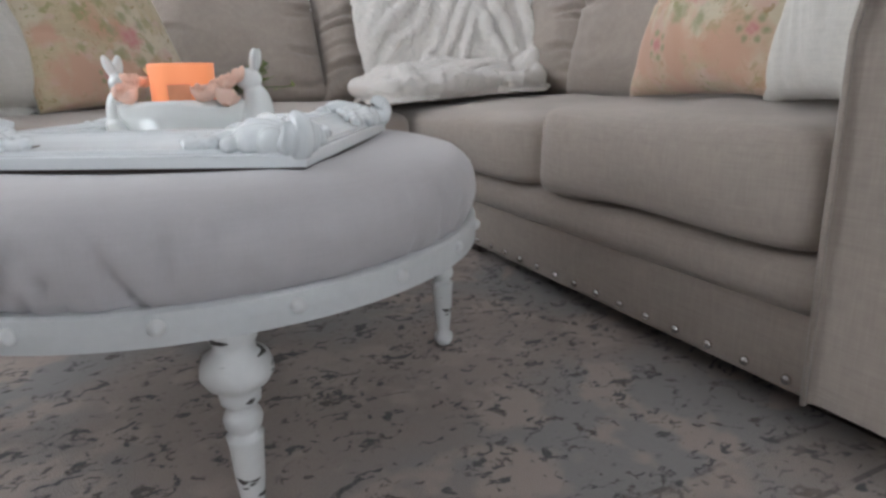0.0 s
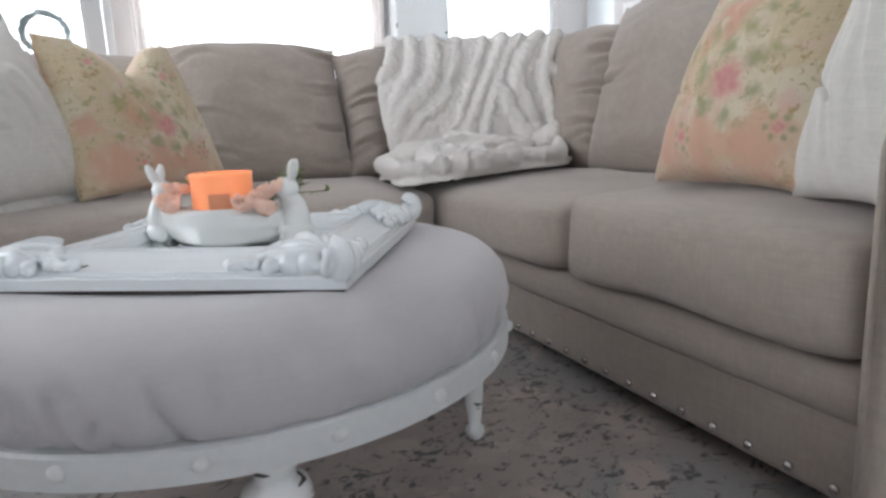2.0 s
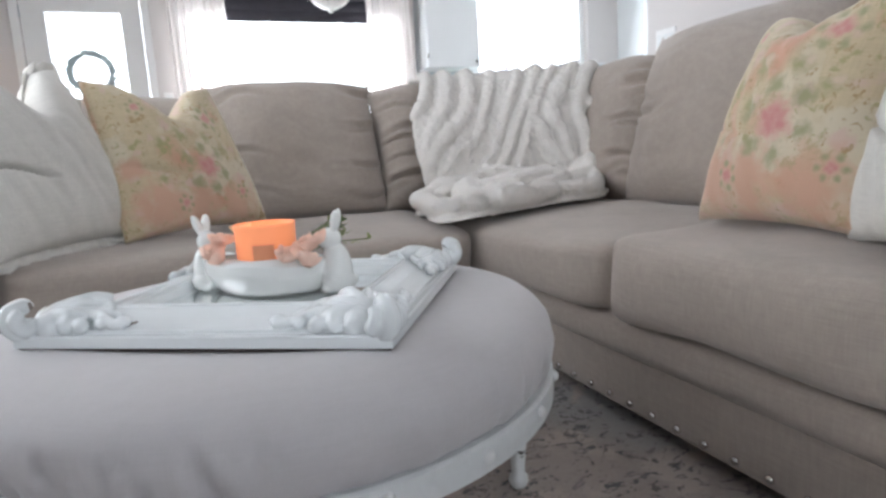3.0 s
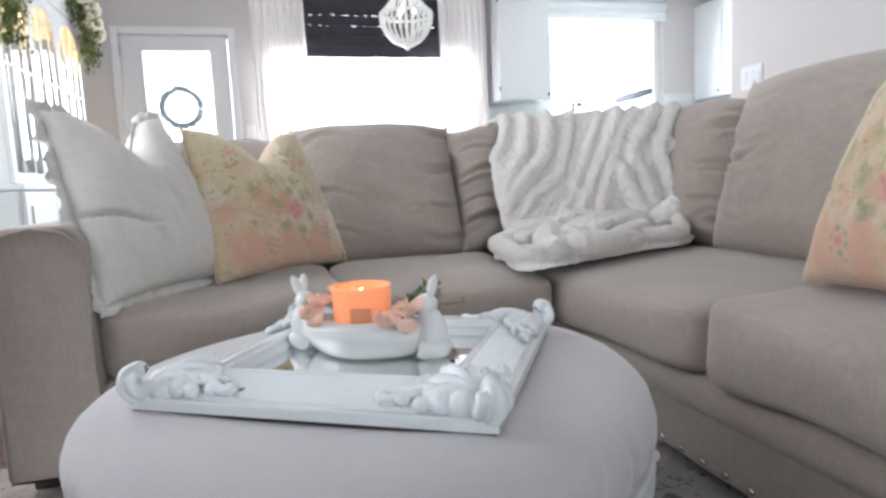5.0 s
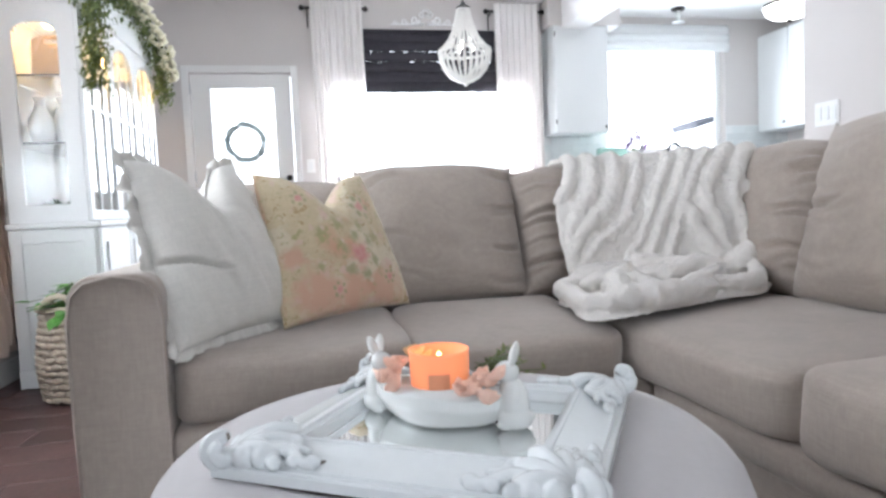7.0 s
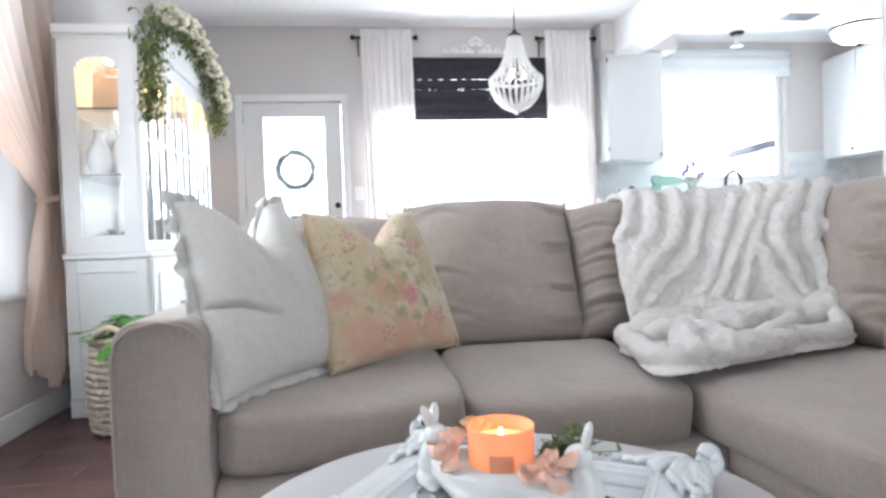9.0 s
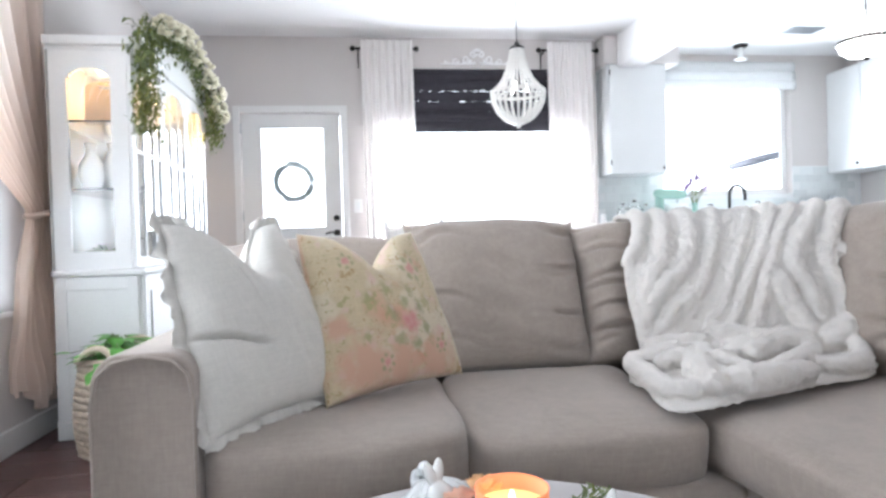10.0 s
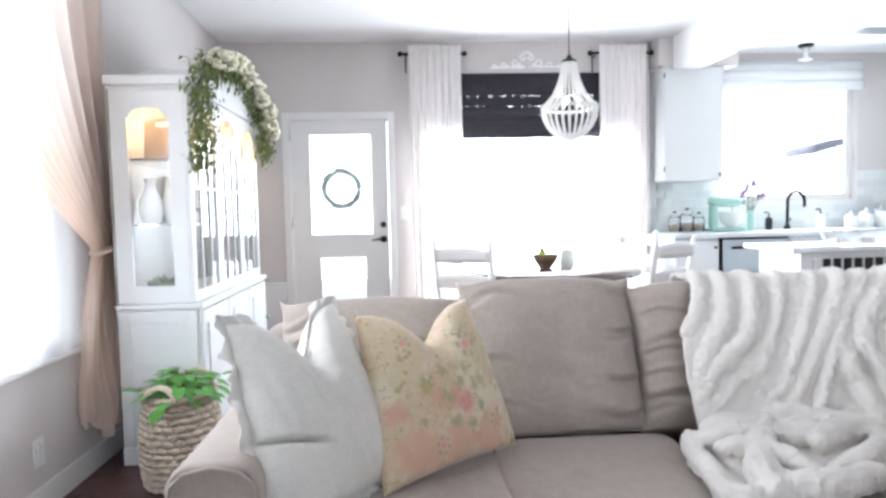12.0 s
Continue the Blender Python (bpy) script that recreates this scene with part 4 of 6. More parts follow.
def ottoman():
    o = thing("ottoman", "round off-white upholstered ottoman with a white studded band", "ottoman", (OX, OY, 0))
    n = 320
    prof = [(0.452, 0.300), (0.462, 0.312), (0.468, 0.322), (0.472, 0.335), (0.475, 0.347), (0.476, 0.360), (0.473, 0.374), (0.468, 0.386), (0.459, 0.397), (0.446, 0.407), (0.41, 0.417), (0.35, 0.420), (0.29, 0.417), (0.22, 0.412), (0.12, 0.410), (0.001, 0.410)]
    bm = bmesh.new()
    rings = []
    for k, (r, z) in enumerate(prof):
        ring = []
        r *= 0.952
        for a in range(n):
            t = 2 * math.pi * a / n
            w1 = noise.noise(Vector((math.cos(t) * 13 + 3 + z * 9, math.sin(t) * 13, z * 5)))
            puck = max(0.0, 1 - abs(z - 0.318) / 0.085) * (0.006 * w1 - 0.20 * max(0.0, 0.11 - abs(w1)) * (1 if noise.noise(Vector((t * 1.1, 5, 0))) > -0.1 else 0.2))
            soft = 0.006 * noise.noise(Vector((r * math.cos(t) * 4, r * math.sin(t) * 4, z * 6)))
            rr = r + puck + soft * (1 if r > 0.05 else 0)
            ring.append(bm.verts.new((rr * math.cos(t), rr * math.sin(t), z + soft * (0.3 if k > 1 else 0))))
        rings.append(ring)
    for a, b in zip(rings, rings[1:]):
        for k in range(n):
            bm.faces.new((a[k], a[(k + 1) % n], b[(k + 1) % n], b[k]))
    bm.faces.new(rings[-1])
    part("cushion", bm, M_OTTO, o)
    band = part("band", lathe([(0.428, 0.266), (0.444, 0.265), (0.4500, 0.267), (0.4510, 0.287), (0.4500, 0.303), (0.445, 0.306), (0.428, 0.304)], 200), M_BAND, o, "white painted metal band", smooth=False)
    stud = mesh_of("stud", lathe([(0.0095, -0.001), (0.0095, 0.002), (0.007, 0.0055), (0.0035, 0.0075), (0.0005, 0.008)], 14), M_DISTRESS)
    for k in range(20):
        a = -83.9 + 18 * k
        st = new("stud", stud)
        st.parent = band
        st.matrix_basis = pose(0, 0, 0.288, 0, 0, a) @ pose(0.4503, 0, 0, 0, 90, 0)
    part("deck", lathe([(0.42, 0.272), (0.42, 0.299)], 64), M_DARKWOOD, o)
    leg = lathe([(0.026, 0.271), (0.026, 0.252), (0.022, 0.246), (0.024, 0.240), (0.036, 0.231), (0.040, 0.220), (0.0405, 0.210), (0.034, 0.199), (0.024, 0.193), (0.022, 0.189), (0.0235, 0.184), (0.0225, 0.176), (0.0165, 0.171), (0.0155, 0.168), (0.0205, 0.161), (0.0225, 0.153), (0.0205, 0.144), (0.015, 0.139), (0.0155, 0.135), (0.0215, 0.132), (0.0205, 0.126), (0.0195, 0.12), (0.0175, 0.08), (0.0135, 0.045), (0.0125, 0.030), (0.018, 0.024), (0.019, 0.014), (0.014, 0.004), (0.011, 0.001)], 28)
    lm = mesh_of("leg", leg, M_DISTRESS)
    for k in range(4):
        a = radians((-92.7, -6.5, 87, 176)[k])
        l = new("leg", lm)
        l.parent = o
        l.matrix_basis = pose(0.415 * math.cos(a), 0.415 * math.sin(a), 0.0, 0, 0, 37 * k)
    return o


ottoman()


# ---- tray with mirror ----
TX, TY, TZ, TURN_TRAY = 1.2695, -4.735, 0.429, -32.0


def tray():
    t = thing("mirror_tray", "ornate glossy white picture frame tray with a mirror", "tray", (TX, TY, TZ), turn=TURN_TRAY)
    w, d = 0.527, 0.485
    inner_w, inner_d = 0.334, 0.292
    prof = [(0.0, -0.006), (0.0, 0.008), (0.02, 0.0105), (0.11, 0.010), (0.13, 0.015), (0.17, 0.016), (0.30, 0.0185), (0.50, 0.0235), (0.66, 0.029), (0.74, 0.031), (0.75, 0.0330), (0.80, 0.0340), (0.85, 0.0325), (0.87, 0.027), (0.92, 0.025), (0.94, 0.018), (1.0, 0.009), (1.0, -0.006)]
    bm = bmesh.new()
    rings = []
    for s, z in prof:
        hw, hd = (w + (inner_w - w) * s) / 2, (d + (inner_d - d) * s) / 2
        rings.append([bm.verts.new((sx * hw, sy * hd, z)) for sx, sy in ((-1, -1), (1, -1), (1, 1), (-1, 1))])
    for a, b in zip(rings, rings[1:]):
        for k in range(4):
            bm.faces.new((a[k], a[(k + 1) % 4], b[(k + 1) % 4], b[k]))
    bmesh.ops.recalc_face_normals(bm, faces=bm.faces[:])
    part("frame", bm, M_TRAY, t, smooth=False)
    part("mirror", box(-inner_w / 2 - 0.004, inner_w / 2 + 0.004, -inner_d / 2 - 0.004, inner_d / 2 + 0.004, -0.004, 0.0065), M_MIRROR, t, "clear mirror glass", smooth=False)
    part("backing", box(-w / 2 + 0.004, w / 2 - 0.004, -d / 2 + 0.004, d / 2 - 0.004, -0.012, -0.0062), M_DARKWOOD, t, smooth=False)
    # carved corner: a shell with scrolls and curling leaves, grown into one piece
    def corner():
        b = bmesh.new()
        def curl(pts, r0, r1, lift=0.0):
            n = len(pts) - 1
            ps = []
            for k in range(n * 5 + 1):
                q = k / 5
                i = min(int(q), n - 1)
                p = [Vector(pts[max(0, min(n, i + j))]) for j in (-1, 0, 1, 2)]
                a = q - i
                ps.append(0.5 * (2 * p[1] + (p[2] - p[0]) * a + (2 * p[0] - 5 * p[1] + 4 * p[2] - p[3]) * a * a + (3 * p[1] - p[0] - 3 * p[2] + p[3]) * a ** 3))
            tube(ps, [r0 + (r1 - r0) * k / (len(ps) - 1) for k in range(len(ps))], 8, b)
        # upright scroll that curls over the corner
        box(-0.006, 0.050, -0.006, 0.050, -0.012, 0.006, 0.004, 2, b)
        curl([(0.010, 0.010, 0.000), (-0.006, -0.006, 0.006), (-0.013, -0.013, 0.018), (-0.010, -0.010, 0.031), (0.000, 0.000, 0.034), (0.004, 0.004, 0.026)], 0.015, 0.0095)
        for e in (-1, 1):
            curl([(0.012, 0.012, 0.004), (-0.002 + 0.012 * e, -0.002 - 0.012 * e, 0.010), (-0.008 + 0.012 * e, -0.008 - 0.012 * e, 0.022), (-0.002 + 0.010 * e, -0.002 - 0.010 * e, 0.030)], 0.011, 0.008)
        # broad shell opening inward
        for k in range(5):
            a = radians(45 + (k - 2) * 23)
            c, s_ = math.cos(a), math.sin(a)
            long = 0.088 - 0.006 * abs(k - 2) ** 1.6
            curl([(0.012, 0.012, 0.006), (0.012 + long * 0.35 * c, 0.012 + long * 0.35 * s_, 0.015), (0.012 + long * 0.75 * c, 0.012 + long * 0.75 * s_, 0.014), (0.012 + long * c, 0.012 + long * s_, 0.003)], 0.009, 0.0125)
        for flip in (0, 1):
            f = (lambda x, y, z: (y, x, z)) if flip else (lambda x, y, z: (x, y, z))
            # rounded petals beside the scroll, then a thick trailing vine with curls
            for q, e, wx, wy, wz in ((0.034, 0.002, 0.018, 0.014, 0.017), (0.062, 0.004, 0.015, 0.013, 0.013), (0.046, 0.024, 0.014, 0.012, 0.016), (0.086, -0.001, 0.012, 0.010, 0.010), (0.112, 0.006, 0.011, 0.009, 0.008), (0.141, 0.010, 0.013, 0.008, 0.008), (0.074, 0.030, 0.011, 0.010, 0.010)):
                ball(f(q, e, 0.008), f(wx, wy, wz) if flip else (wx, wy, wz), b, 2)
            curl([f(0.050, 0.012, 0.012), f(0.072, 0.018, 0.012), f(0.092, 0.024, 0.010), f(0.110, 0.016, 0.008), f(0.128, 0.006, 0.007), f(0.146, 0.006, 0.006)], 0.0095, 0.0065)
            curl([f(0.066, 0.020, 0.010), f(0.078, 0.040, 0.011), f(0.094, 0.046, 0.010), f(0.102, 0.036, 0.009), f(0.093, 0.031, 0.010)], 0.0085, 0.0065)
            curl([f(0.090, 0.018, 0.008), f(0.112, 0.030, 0.008), f(0.126, 0.028, 0.005)], 0.0075, 0.0045)
        # lay the carving on the slope of the frame
        for v in b.verts:
            run = max(0.0, min(v.co.x, v.co.y) + 0.012)
            v.co.z = 0.009 + min(0.026, 0.27 * run) + v.co.z * 1.1
        return b
    me = mesh_of("corner_ornament", corner(), M_TRAY)
    for sx, sy, turn in ((-1, -1, 0), (1, -1, 90), (1, 1, 180), (-1, 1, 270)):
        c = new("corner_ornament", me)
        c.parent = t
        carve(c, 0.0021)
        c.matrix_basis = pose(sx * (w / 2 - 0.012), sy * (d / 2 - 0.012), 0, 0, 0, turn)
    return t


tray()


# ---- planter on the tray ----
def planter():
    p = thing("bunny_planter", "glossy white ceramic planter bowl held by two bunny figures", "planter", (1.268, -4.702, 0.4358), turn=-39)
    def f(u, v):
        a = u * 2 * math.pi
        s = math.sin(v * math.pi / 2) if v < 1 else 1.0
        lobes = 1 + 0.05 * math.cos(a * 4)
        r = (0.74 + 0.26 * min(1, v * 1.6) ** 0.7)
        x, y = math.cos(a) * 0.116 * r * lobes, math.sin(a) * 0.072 * r * lobes
        return Vector((x, y, 0.050 * v + 0.002 + 0.007 * math.cos(a * 2) ** 2 * v))
    bm = sheet(f, 56, 10, loop=True)
    def g(u, v):
        q = f(u, 1 - 0.85 * v)
        return Vector((q.x * 0.94, q.y * 0.93, q.z + 0.001))
    sheet(g, 56, 8, bm, loop=True)
    bmesh.ops.holes_fill(bm, edges=bm.edges[:], sides=80)
    bowl = part("bowl", bm, M_CERAMIC, p)
    def bunny(x, turn, tall):
        b = bmesh.new()
        ball((0, 0, 0.034 * tall), (0.024, 0.023, 0.044 * tall), b, 3)
        ball((0, 0, 0.018), (0.029, 0.027, 0.022), b, 3)
        ball((0.0, 0, 0.010), (0.027, 0.024, 0.012), b, 3)
        ball((-0.004, 0, 0.056 * tall), (0.019, 0.018, 0.026), b, 2)
        ball((-0.010, 0, 0.084 * tall), (0.020, 0.018, 0.018), b, 3)
        ball((-0.023, 0, 0.080 * tall), (0.009, 0.009, 0.008), b, 2)
        for s in (-1, 1):
            ball((0.002, 0.008 * s, 0.110 * tall), (0.0075, 0.0090, 0.021), b, 2, Euler((radians(-16 * s), radians(12), 0)))
            ball((-0.018, 0.011 * s, 0.034 * tall), (0.008, 0.007, 0.018), b, 2)
            ball((-0.012, 0.016 * s, 0.009), (0.015, 0.008, 0.009), b, 2)
        ball((0.025, 0, 0.020), 0.008, b, 2)
        bo = part("bunny", b, M_CERAMIC, p, at=pose(x, 0.0, 0, 0, 0, turn))
        carve(bo, 0.0016)
    bunny(-0.124, 165, 1.03)
    bunny(0.128, 15, 1.05)
    return p


planter()

bm = lathe([(0.040, 0.0), (0.0465, 0.004), (0.0485, 0.012), (0.0495, 0.080), (0.0505, 0.084), (0.0485, 0.085), (0.0465, 0.082), (0.0455, 0.062), (0.0005, 0.061)], 40)
candle = solo("jar_candle", bm, M_CANDLE_GLOW, "lit peach glass jar candle with a square label", "candle", at=pose(1.268, -4.694, 0.466))
bm = sheet(lambda u, v: Vector((0.0503 * math.sin((u - 0.5) * 0.72), -0.0503 * math.cos((u - 0.5) * 0.72), 0.006 + 0.040 * v)), 8, 4)
part("label", bm, M_LABEL, candle, "darker peach paper label", at=pose(0, 0, 0.008, 0, 0, -12))
bm = ball((0, 0, 0.070), (0.004, 0.004, 0.010), None, 2)
part("flame", bm, M_FLAME, candle)
# wax emits too, for the light of the flame on it
part("wax", lathe([(0.045, 0.052), (0.045, 0.0625), (0.0005, 0.0632)], 32), glow("glowing_wax", (1.0, 0.5, 0.2), 1.2), candle)


def rose_bm(rnd, r):
    """A ranunculus: ruffled cups of petals one inside another."""
    b = bmesh.new()
    for ring, ri in enumerate((1.0, 0.78, 0.56, 0.34)):
        turn, lobes = rnd.uniform(0, 6), 5 if ring < 2 else 4
        def f(u, v):
            a = 2 * math.pi * u
            wave = math.sin(lobes * a + turn)
            rad = r * ri * (0.35 + 0.65 * math.sin(v * 1.75)) * (1 + 0.13 * wave * v)
            z = r * (-0.55 + v * (0.95 + 0.22 * (1 - ri))) + 0.10 * r * wave * v * v
            return Vector((rad * math.cos(a), rad * math.sin(a), z))
        sheet(f, 24, 5, b, loop=True)
    return b


def flowers():
    rnd = random.Random(3)
    spots = ((-0.092, -0.036, 0.070, 0), (-0.082, 0.010, 0.088, 0), (-0.066, -0.046, 0.078, 0), (-0.106, -0.010, 0.074, 0), (-0.055, -0.058, 0.066, 0), (-0.074, -0.024, 0.090, 0), (0.062, -0.048, 0.068, 0), (0.082, -0.050, 0.074, 0), (0.104, -0.044, 0.084, 0), (0.118, -0.036, 0.094, 0), (0.106, -0.052, 0.062, 0), (-0.048, 0.040, 0.098, 1), (-0.060, 0.020, 0.104, 1), (0.082, -0.022, 0.082, 0))
    m = pose(1.268, -4.702, 0.4355, 0, 0, -39)
    for x, y, z, k in spots:
        b = rose_bm(rnd, rnd.uniform(0.014, 0.019))
        o = solo("silk_flower", b, M_PETAL_YELLOW if k else M_PETAL, "peach silk ranunculus tucked into the planter" if not k else "apricot silk ranunculus tucked into the planter", "flower", "flowers in the planter", at=m @ pose(x, y, z, rnd.uniform(-35, 35), rnd.uniform(-35, 35), rnd.uniform(0, 360)))
    g = thing("silk_greenery", "green and yellow-green silk sprigs in the planter", "greenery")
    g.matrix_basis = m
    b, b2 = bmesh.new(), bmesh.new()
    for k in range(20):
        a = rnd.uniform(-0.5, 1.6)
        long = rnd.uniform(0.05, 0.12) if k else 0.15
        end = Vector((0.045 + math.cos(a) * long * 0.9, 0.015 + math.sin(a) * long * 0.6 + 0.01, 0.075 + rnd.uniform(0.0, 0.045)))
        beg = Vector((0.045, 0.015, 0.055))
        part("stem", tube([beg, (beg + end) / 2 + Vector((0, 0, 0.01)), end], 0.0009, 5), M_LEAF, g)
        for j in range(12):
            q = beg.lerp(end, 0.3 + 0.7 * j / 11)
            leaf(b2 if k in (0, 2, 5, 9, 13, 17) else b, q, (rnd.uniform(-1, 1), rnd.uniform(-1, 1), rnd.uniform(0, 0.8)), (0, 0, 1), rnd.uniform(0.010, 0.017), 0.007)
    part("leaves", b, M_LEAF, g)
    part("leaves", b2, M_LEAF_PALE, g, "yellow-green leaves")


flowers()


# ---- dining window dressing ----
def curtain(name, x0, x1, y, z0, z1, folds, seed, label):
    c = thing(name, label, "curtain", group="dining window curtains")
    def f(u, v):
        z = z1 + (z0 - z1) * v
        amp = 0.012 + 0.024 * min(1, v * 2)
        ph = u * folds * 2 * math.pi + 1.2 * noise.noise(Vector((u * 3 + seed, v * 0.8, 0)))
        x = x0 + (x1 - x0) * u + 0.05 * (v ** 1.5) * (0.5 - 0.2 * u)
        yy = y + amp * math.sin(ph) + 0.008 * noise.noise(Vector((u * 9, v * 4, seed)))
        if v < 0.03:
            yy = y + (yy - y) * 0.6
        return Vector((x, yy, z + (0.012 * abs(math.sin(ph)) if v == 0 else 0)))
    cl = part("cloth", sheet(f, folds * 12, 40), M_CURTAIN, c)
    so = cl.modifiers.new("thickness", "SOLIDIFY")
    so.thickness = 0.002
    return c


curtain("curtain", 1.105, 1.55, -0.145, 0.02, 2.615, 7, 1, "gathered white curtain panel hung from a short black rod")
curtain("curtain", 2.75, 3.165, -0.145, 0.02, 2.615, 7, 4, "gathered white curtain panel hung from a short black rod")
for x0, x1 in ((1.055, 1.57), (2.705, 3.21)):
    r = thing("curtain_rod", "short black iron curtain rod with ball finials", "curtain rod", group="curtain rods")
    part("rod", tube([(x0, -0.10, 2.562), (x1, -0.10, 2.562)], 0.011, 12), M_BLACK, r)
    for x, s in ((x0, -1), (x1, 1)):
        part("finial", lathe([(0.012, 0), (0.018, 0.004), (0.024, 0.016), (0.022, 0.028), (0.012, 0.038), (0.001, 0.041)], 16), M_BLACK, r, at=pose(x, -0.10, 2.562, 0, 90 * s, 0))
    bm = box(x0 + 0.022, x0 + 0.034, -0.008, -0.0005, 2.42, 2.58, 0.002)
    box(x0 + 0.023, x0 + 0.033, -0.10, -0.006, 2.535, 2.55, 0.002, bm=bm)
    part("bracket", bm, M_BLACK, r, smooth=False)

blind = thing("roman_shade", "dark woven roman shade drawn a quarter down", "window shade")
for k in range(6):
    z1, z0 = 2.395 - k * 0.09, 2.395 - (k + 1) * 0.09
    def f(u, v, z1=z1, z0=z0, k=k):
        gap = 0.001 if k in (1, 2, 3) else -0.006
        top = z1 - (gap if k in (2, 3, 4) else -0.006) - 0.010 * noise.noise(Vector((u * 26, k * 3.0, 1)))
        low = z0 + gap + 0.010 * noise.noise(Vector((u * 22, k * 3.0 + 3.0, 2)))
        return Vector((1.36 + 1.58 * u, -0.012 - 0.016 * math.sin(v * math.pi) - 0.001 * (k % 2), top + (low - top) * v))
    q = part("fold", sheet(f, 110, 8), M_BLIND, blind)
    so = q.modifiers.new("thickness", "SOLIDIFY")
    so.thickness = 0.002
part("headrail", box(1.34, 2.96, -0.03, 0.0, 2.385, 2.41, 0.003), M_BLIND, blind, smooth=False)

bm = bmesh.new()
mx, mz = 2.145, 2.465
for s in (-1, 1):
    for cx, cz, r, t, w in ((0.10, 0.035, 0.040, 1.3, 0.012), (0.20, 0.022, 0.030, 1.2, 0.010), (0.285, 0.012, 0.020, 1.1, 0.008), (0.04, 0.085, 0.030, 1.2, 0.010)):
        pts, rad = [], []
        for k in range(20):
            q = k / 19
            a = math.pi + q * t * 2 * math.pi
            pts.append((mx + s * (cx + math.cos(a) * r * (1 - 0.75 * q)), -0.010, mz + cz + math.sin(a) * r * (1 - 0.75 * q)))
            rad.append(w * (1 - 0.5 * q))
        tube(pts, rad, 6, bm)
    tube([(mx + s * 0.02, -0.010, mz + 0.0), (mx + s * 0.16, -0.010, mz - 0.004), (mx + s * 0.30, -0.010, mz - 0.005), (mx + s * 0.345, -0.010, mz - 0.010)], [0.012, 0.010, 0.008, 0.004], 6, bm)
for k in range(5):
    a = radians(30 + 30 * k)
    ball((mx + 0.045 * math.cos(a), -0.010, mz + 0.08 + 0.045 * math.sin(a)), (0.020, 0.008, 0.012), bm, 1, Euler((0, -a, 0)))
solo("carved_pediment", bm, mat("bright_white_plaster", (0.90, 0.89, 0.89), 0.5, 0, 0.02, 8, 80, 0.03), "white carved scroll ornament on the wall above the window", "wall ornament")

rnd = random.Random(9)
bm = bmesh.new()
for k in range(420):
    a = rnd.uniform(0, 2 * math.pi)
    r = 0.146 + rnd.uniform(-0.018, 0.018)
    leaf(bm, (r * math.cos(a), rnd.uniform(-0.012, 0.0), r * math.sin(a)), (math.cos(a + 1.2) + rnd.uniform(-0.4, 0.4), rnd.uniform(-0.5, 0.1), math.sin(a + 1.2) + rnd.uniform(-0.4, 0.4)), (0, -1, 0), rnd.uniform(0.026, 0.05), 0.017)
tube([(0.145 * math.cos(k * math.pi / 24), 0, 0.145 * math.sin(k * math.pi / 24)) for k in range(49)], 0.004, 6, bm)
solo("wreath", bm, cloth_thin("grey_green_leaf", (0.60, 0.65, 0.66), 0.55, 0.2), "thin grey-green leaf wreath hung on the door glass", "wreath", at=pose(0.50, -0.008, 1.43))


# ---- chandelier ----
def strand_mesh(pts, r0, r1, beads):
    """A string of beads along a line of points, swelling from r0 to r1."""
    ps, rad = [], []
    n = beads * 4
    for k in range(n + 1):
        s = k / n * (len(pts) - 1)
        i = min(int(s), len(pts) - 2)
        ps.append(Vector(pts[i]).lerp(Vector(pts[i + 1]), s - i))
        q = r0 + (r1 - r0) * k / n
        rad.append(q * (0.45 + 0.55 * abs(math.sin(math.pi * (k + 0.5) / 4))))
    return mesh_of("bead_strand", tube(ps, rad, 7), M_BEAD)


def bead_chandelier(at, scale=1.0, chain=0.46):
    c = thing("bead_chandelier", "white beaded basket chandelier on a thin chain", "chandelier", at)
    top, wide, low = 0.30, 0.0, -0.225
    part("cap", lathe([(0.001, top + 0.055), (0.014, top + 0.05), (0.02, top + 0.03), (0.05, top + 0.012), (0.052, top), (0.001, top - 0.002)], 24, close=False), M_BLACK, c, "dark metal cap")
    pts = [(0, 0, top + 0.05 + k * 0.02) for k in range(int(chain / 0.02) + 1)]
    part("chain", tube(pts, [0.0045 if k % 2 else 0.0025 for k in range(len(pts))], 8), M_BLACK, c)
    part("canopy", lathe([(0.062, chain + top + 0.075), (0.060, chain + top + 0.060), (0.02, chain + top + 0.045), (0.006, chain + top + 0.03)], 24), M_BLACK, c)
    for nm, z, r in (("hoop", wide, 0.190), ("hoop", wide - 0.012, 0.186), ("hoop", low + 0.03, 0.075)):
        part(nm, tube([(r * math.cos(k * math.pi / 24), r * math.sin(k * math.pi / 24), z) for k in range(49)], 0.006, 6), M_BEAD, c)
    upper = strand_mesh([(0.045, 0, top), (0.055, 0, 0.24), (0.075, 0, 0.165), (0.110, 0, 0.085), (0.160, 0, 0.025), (0.190, 0, 0.0)], 0.0065, 0.010, 22)
    lower = strand_mesh([(0.188, 0, -0.005), (0.180, 0, -0.07), (0.150, 0, -0.135), (0.105, 0, -0.185), (0.05, 0, -0.215), (0.012, 0, low)], 0.011, 0.009, 16)
    for k in range(24):
        for me in (upper, lower):
            o = new("bead_strand", me)
            o.parent = c
            o.matrix_basis = pose(0, 0, 0, 0, 0, 15 * k)
    part("finial", ball((0, 0, low - 0.01), 0.018), M_BEAD, c)
    for k in range(3):
        a = 2 * math.pi * k / 3
        part("bulb", ball((0.06 * math.cos(a), 0.06 * math.sin(a), 0.03), (0.014, 0.014, 0.03)), M_LAMP_GLOW, c)
    return c


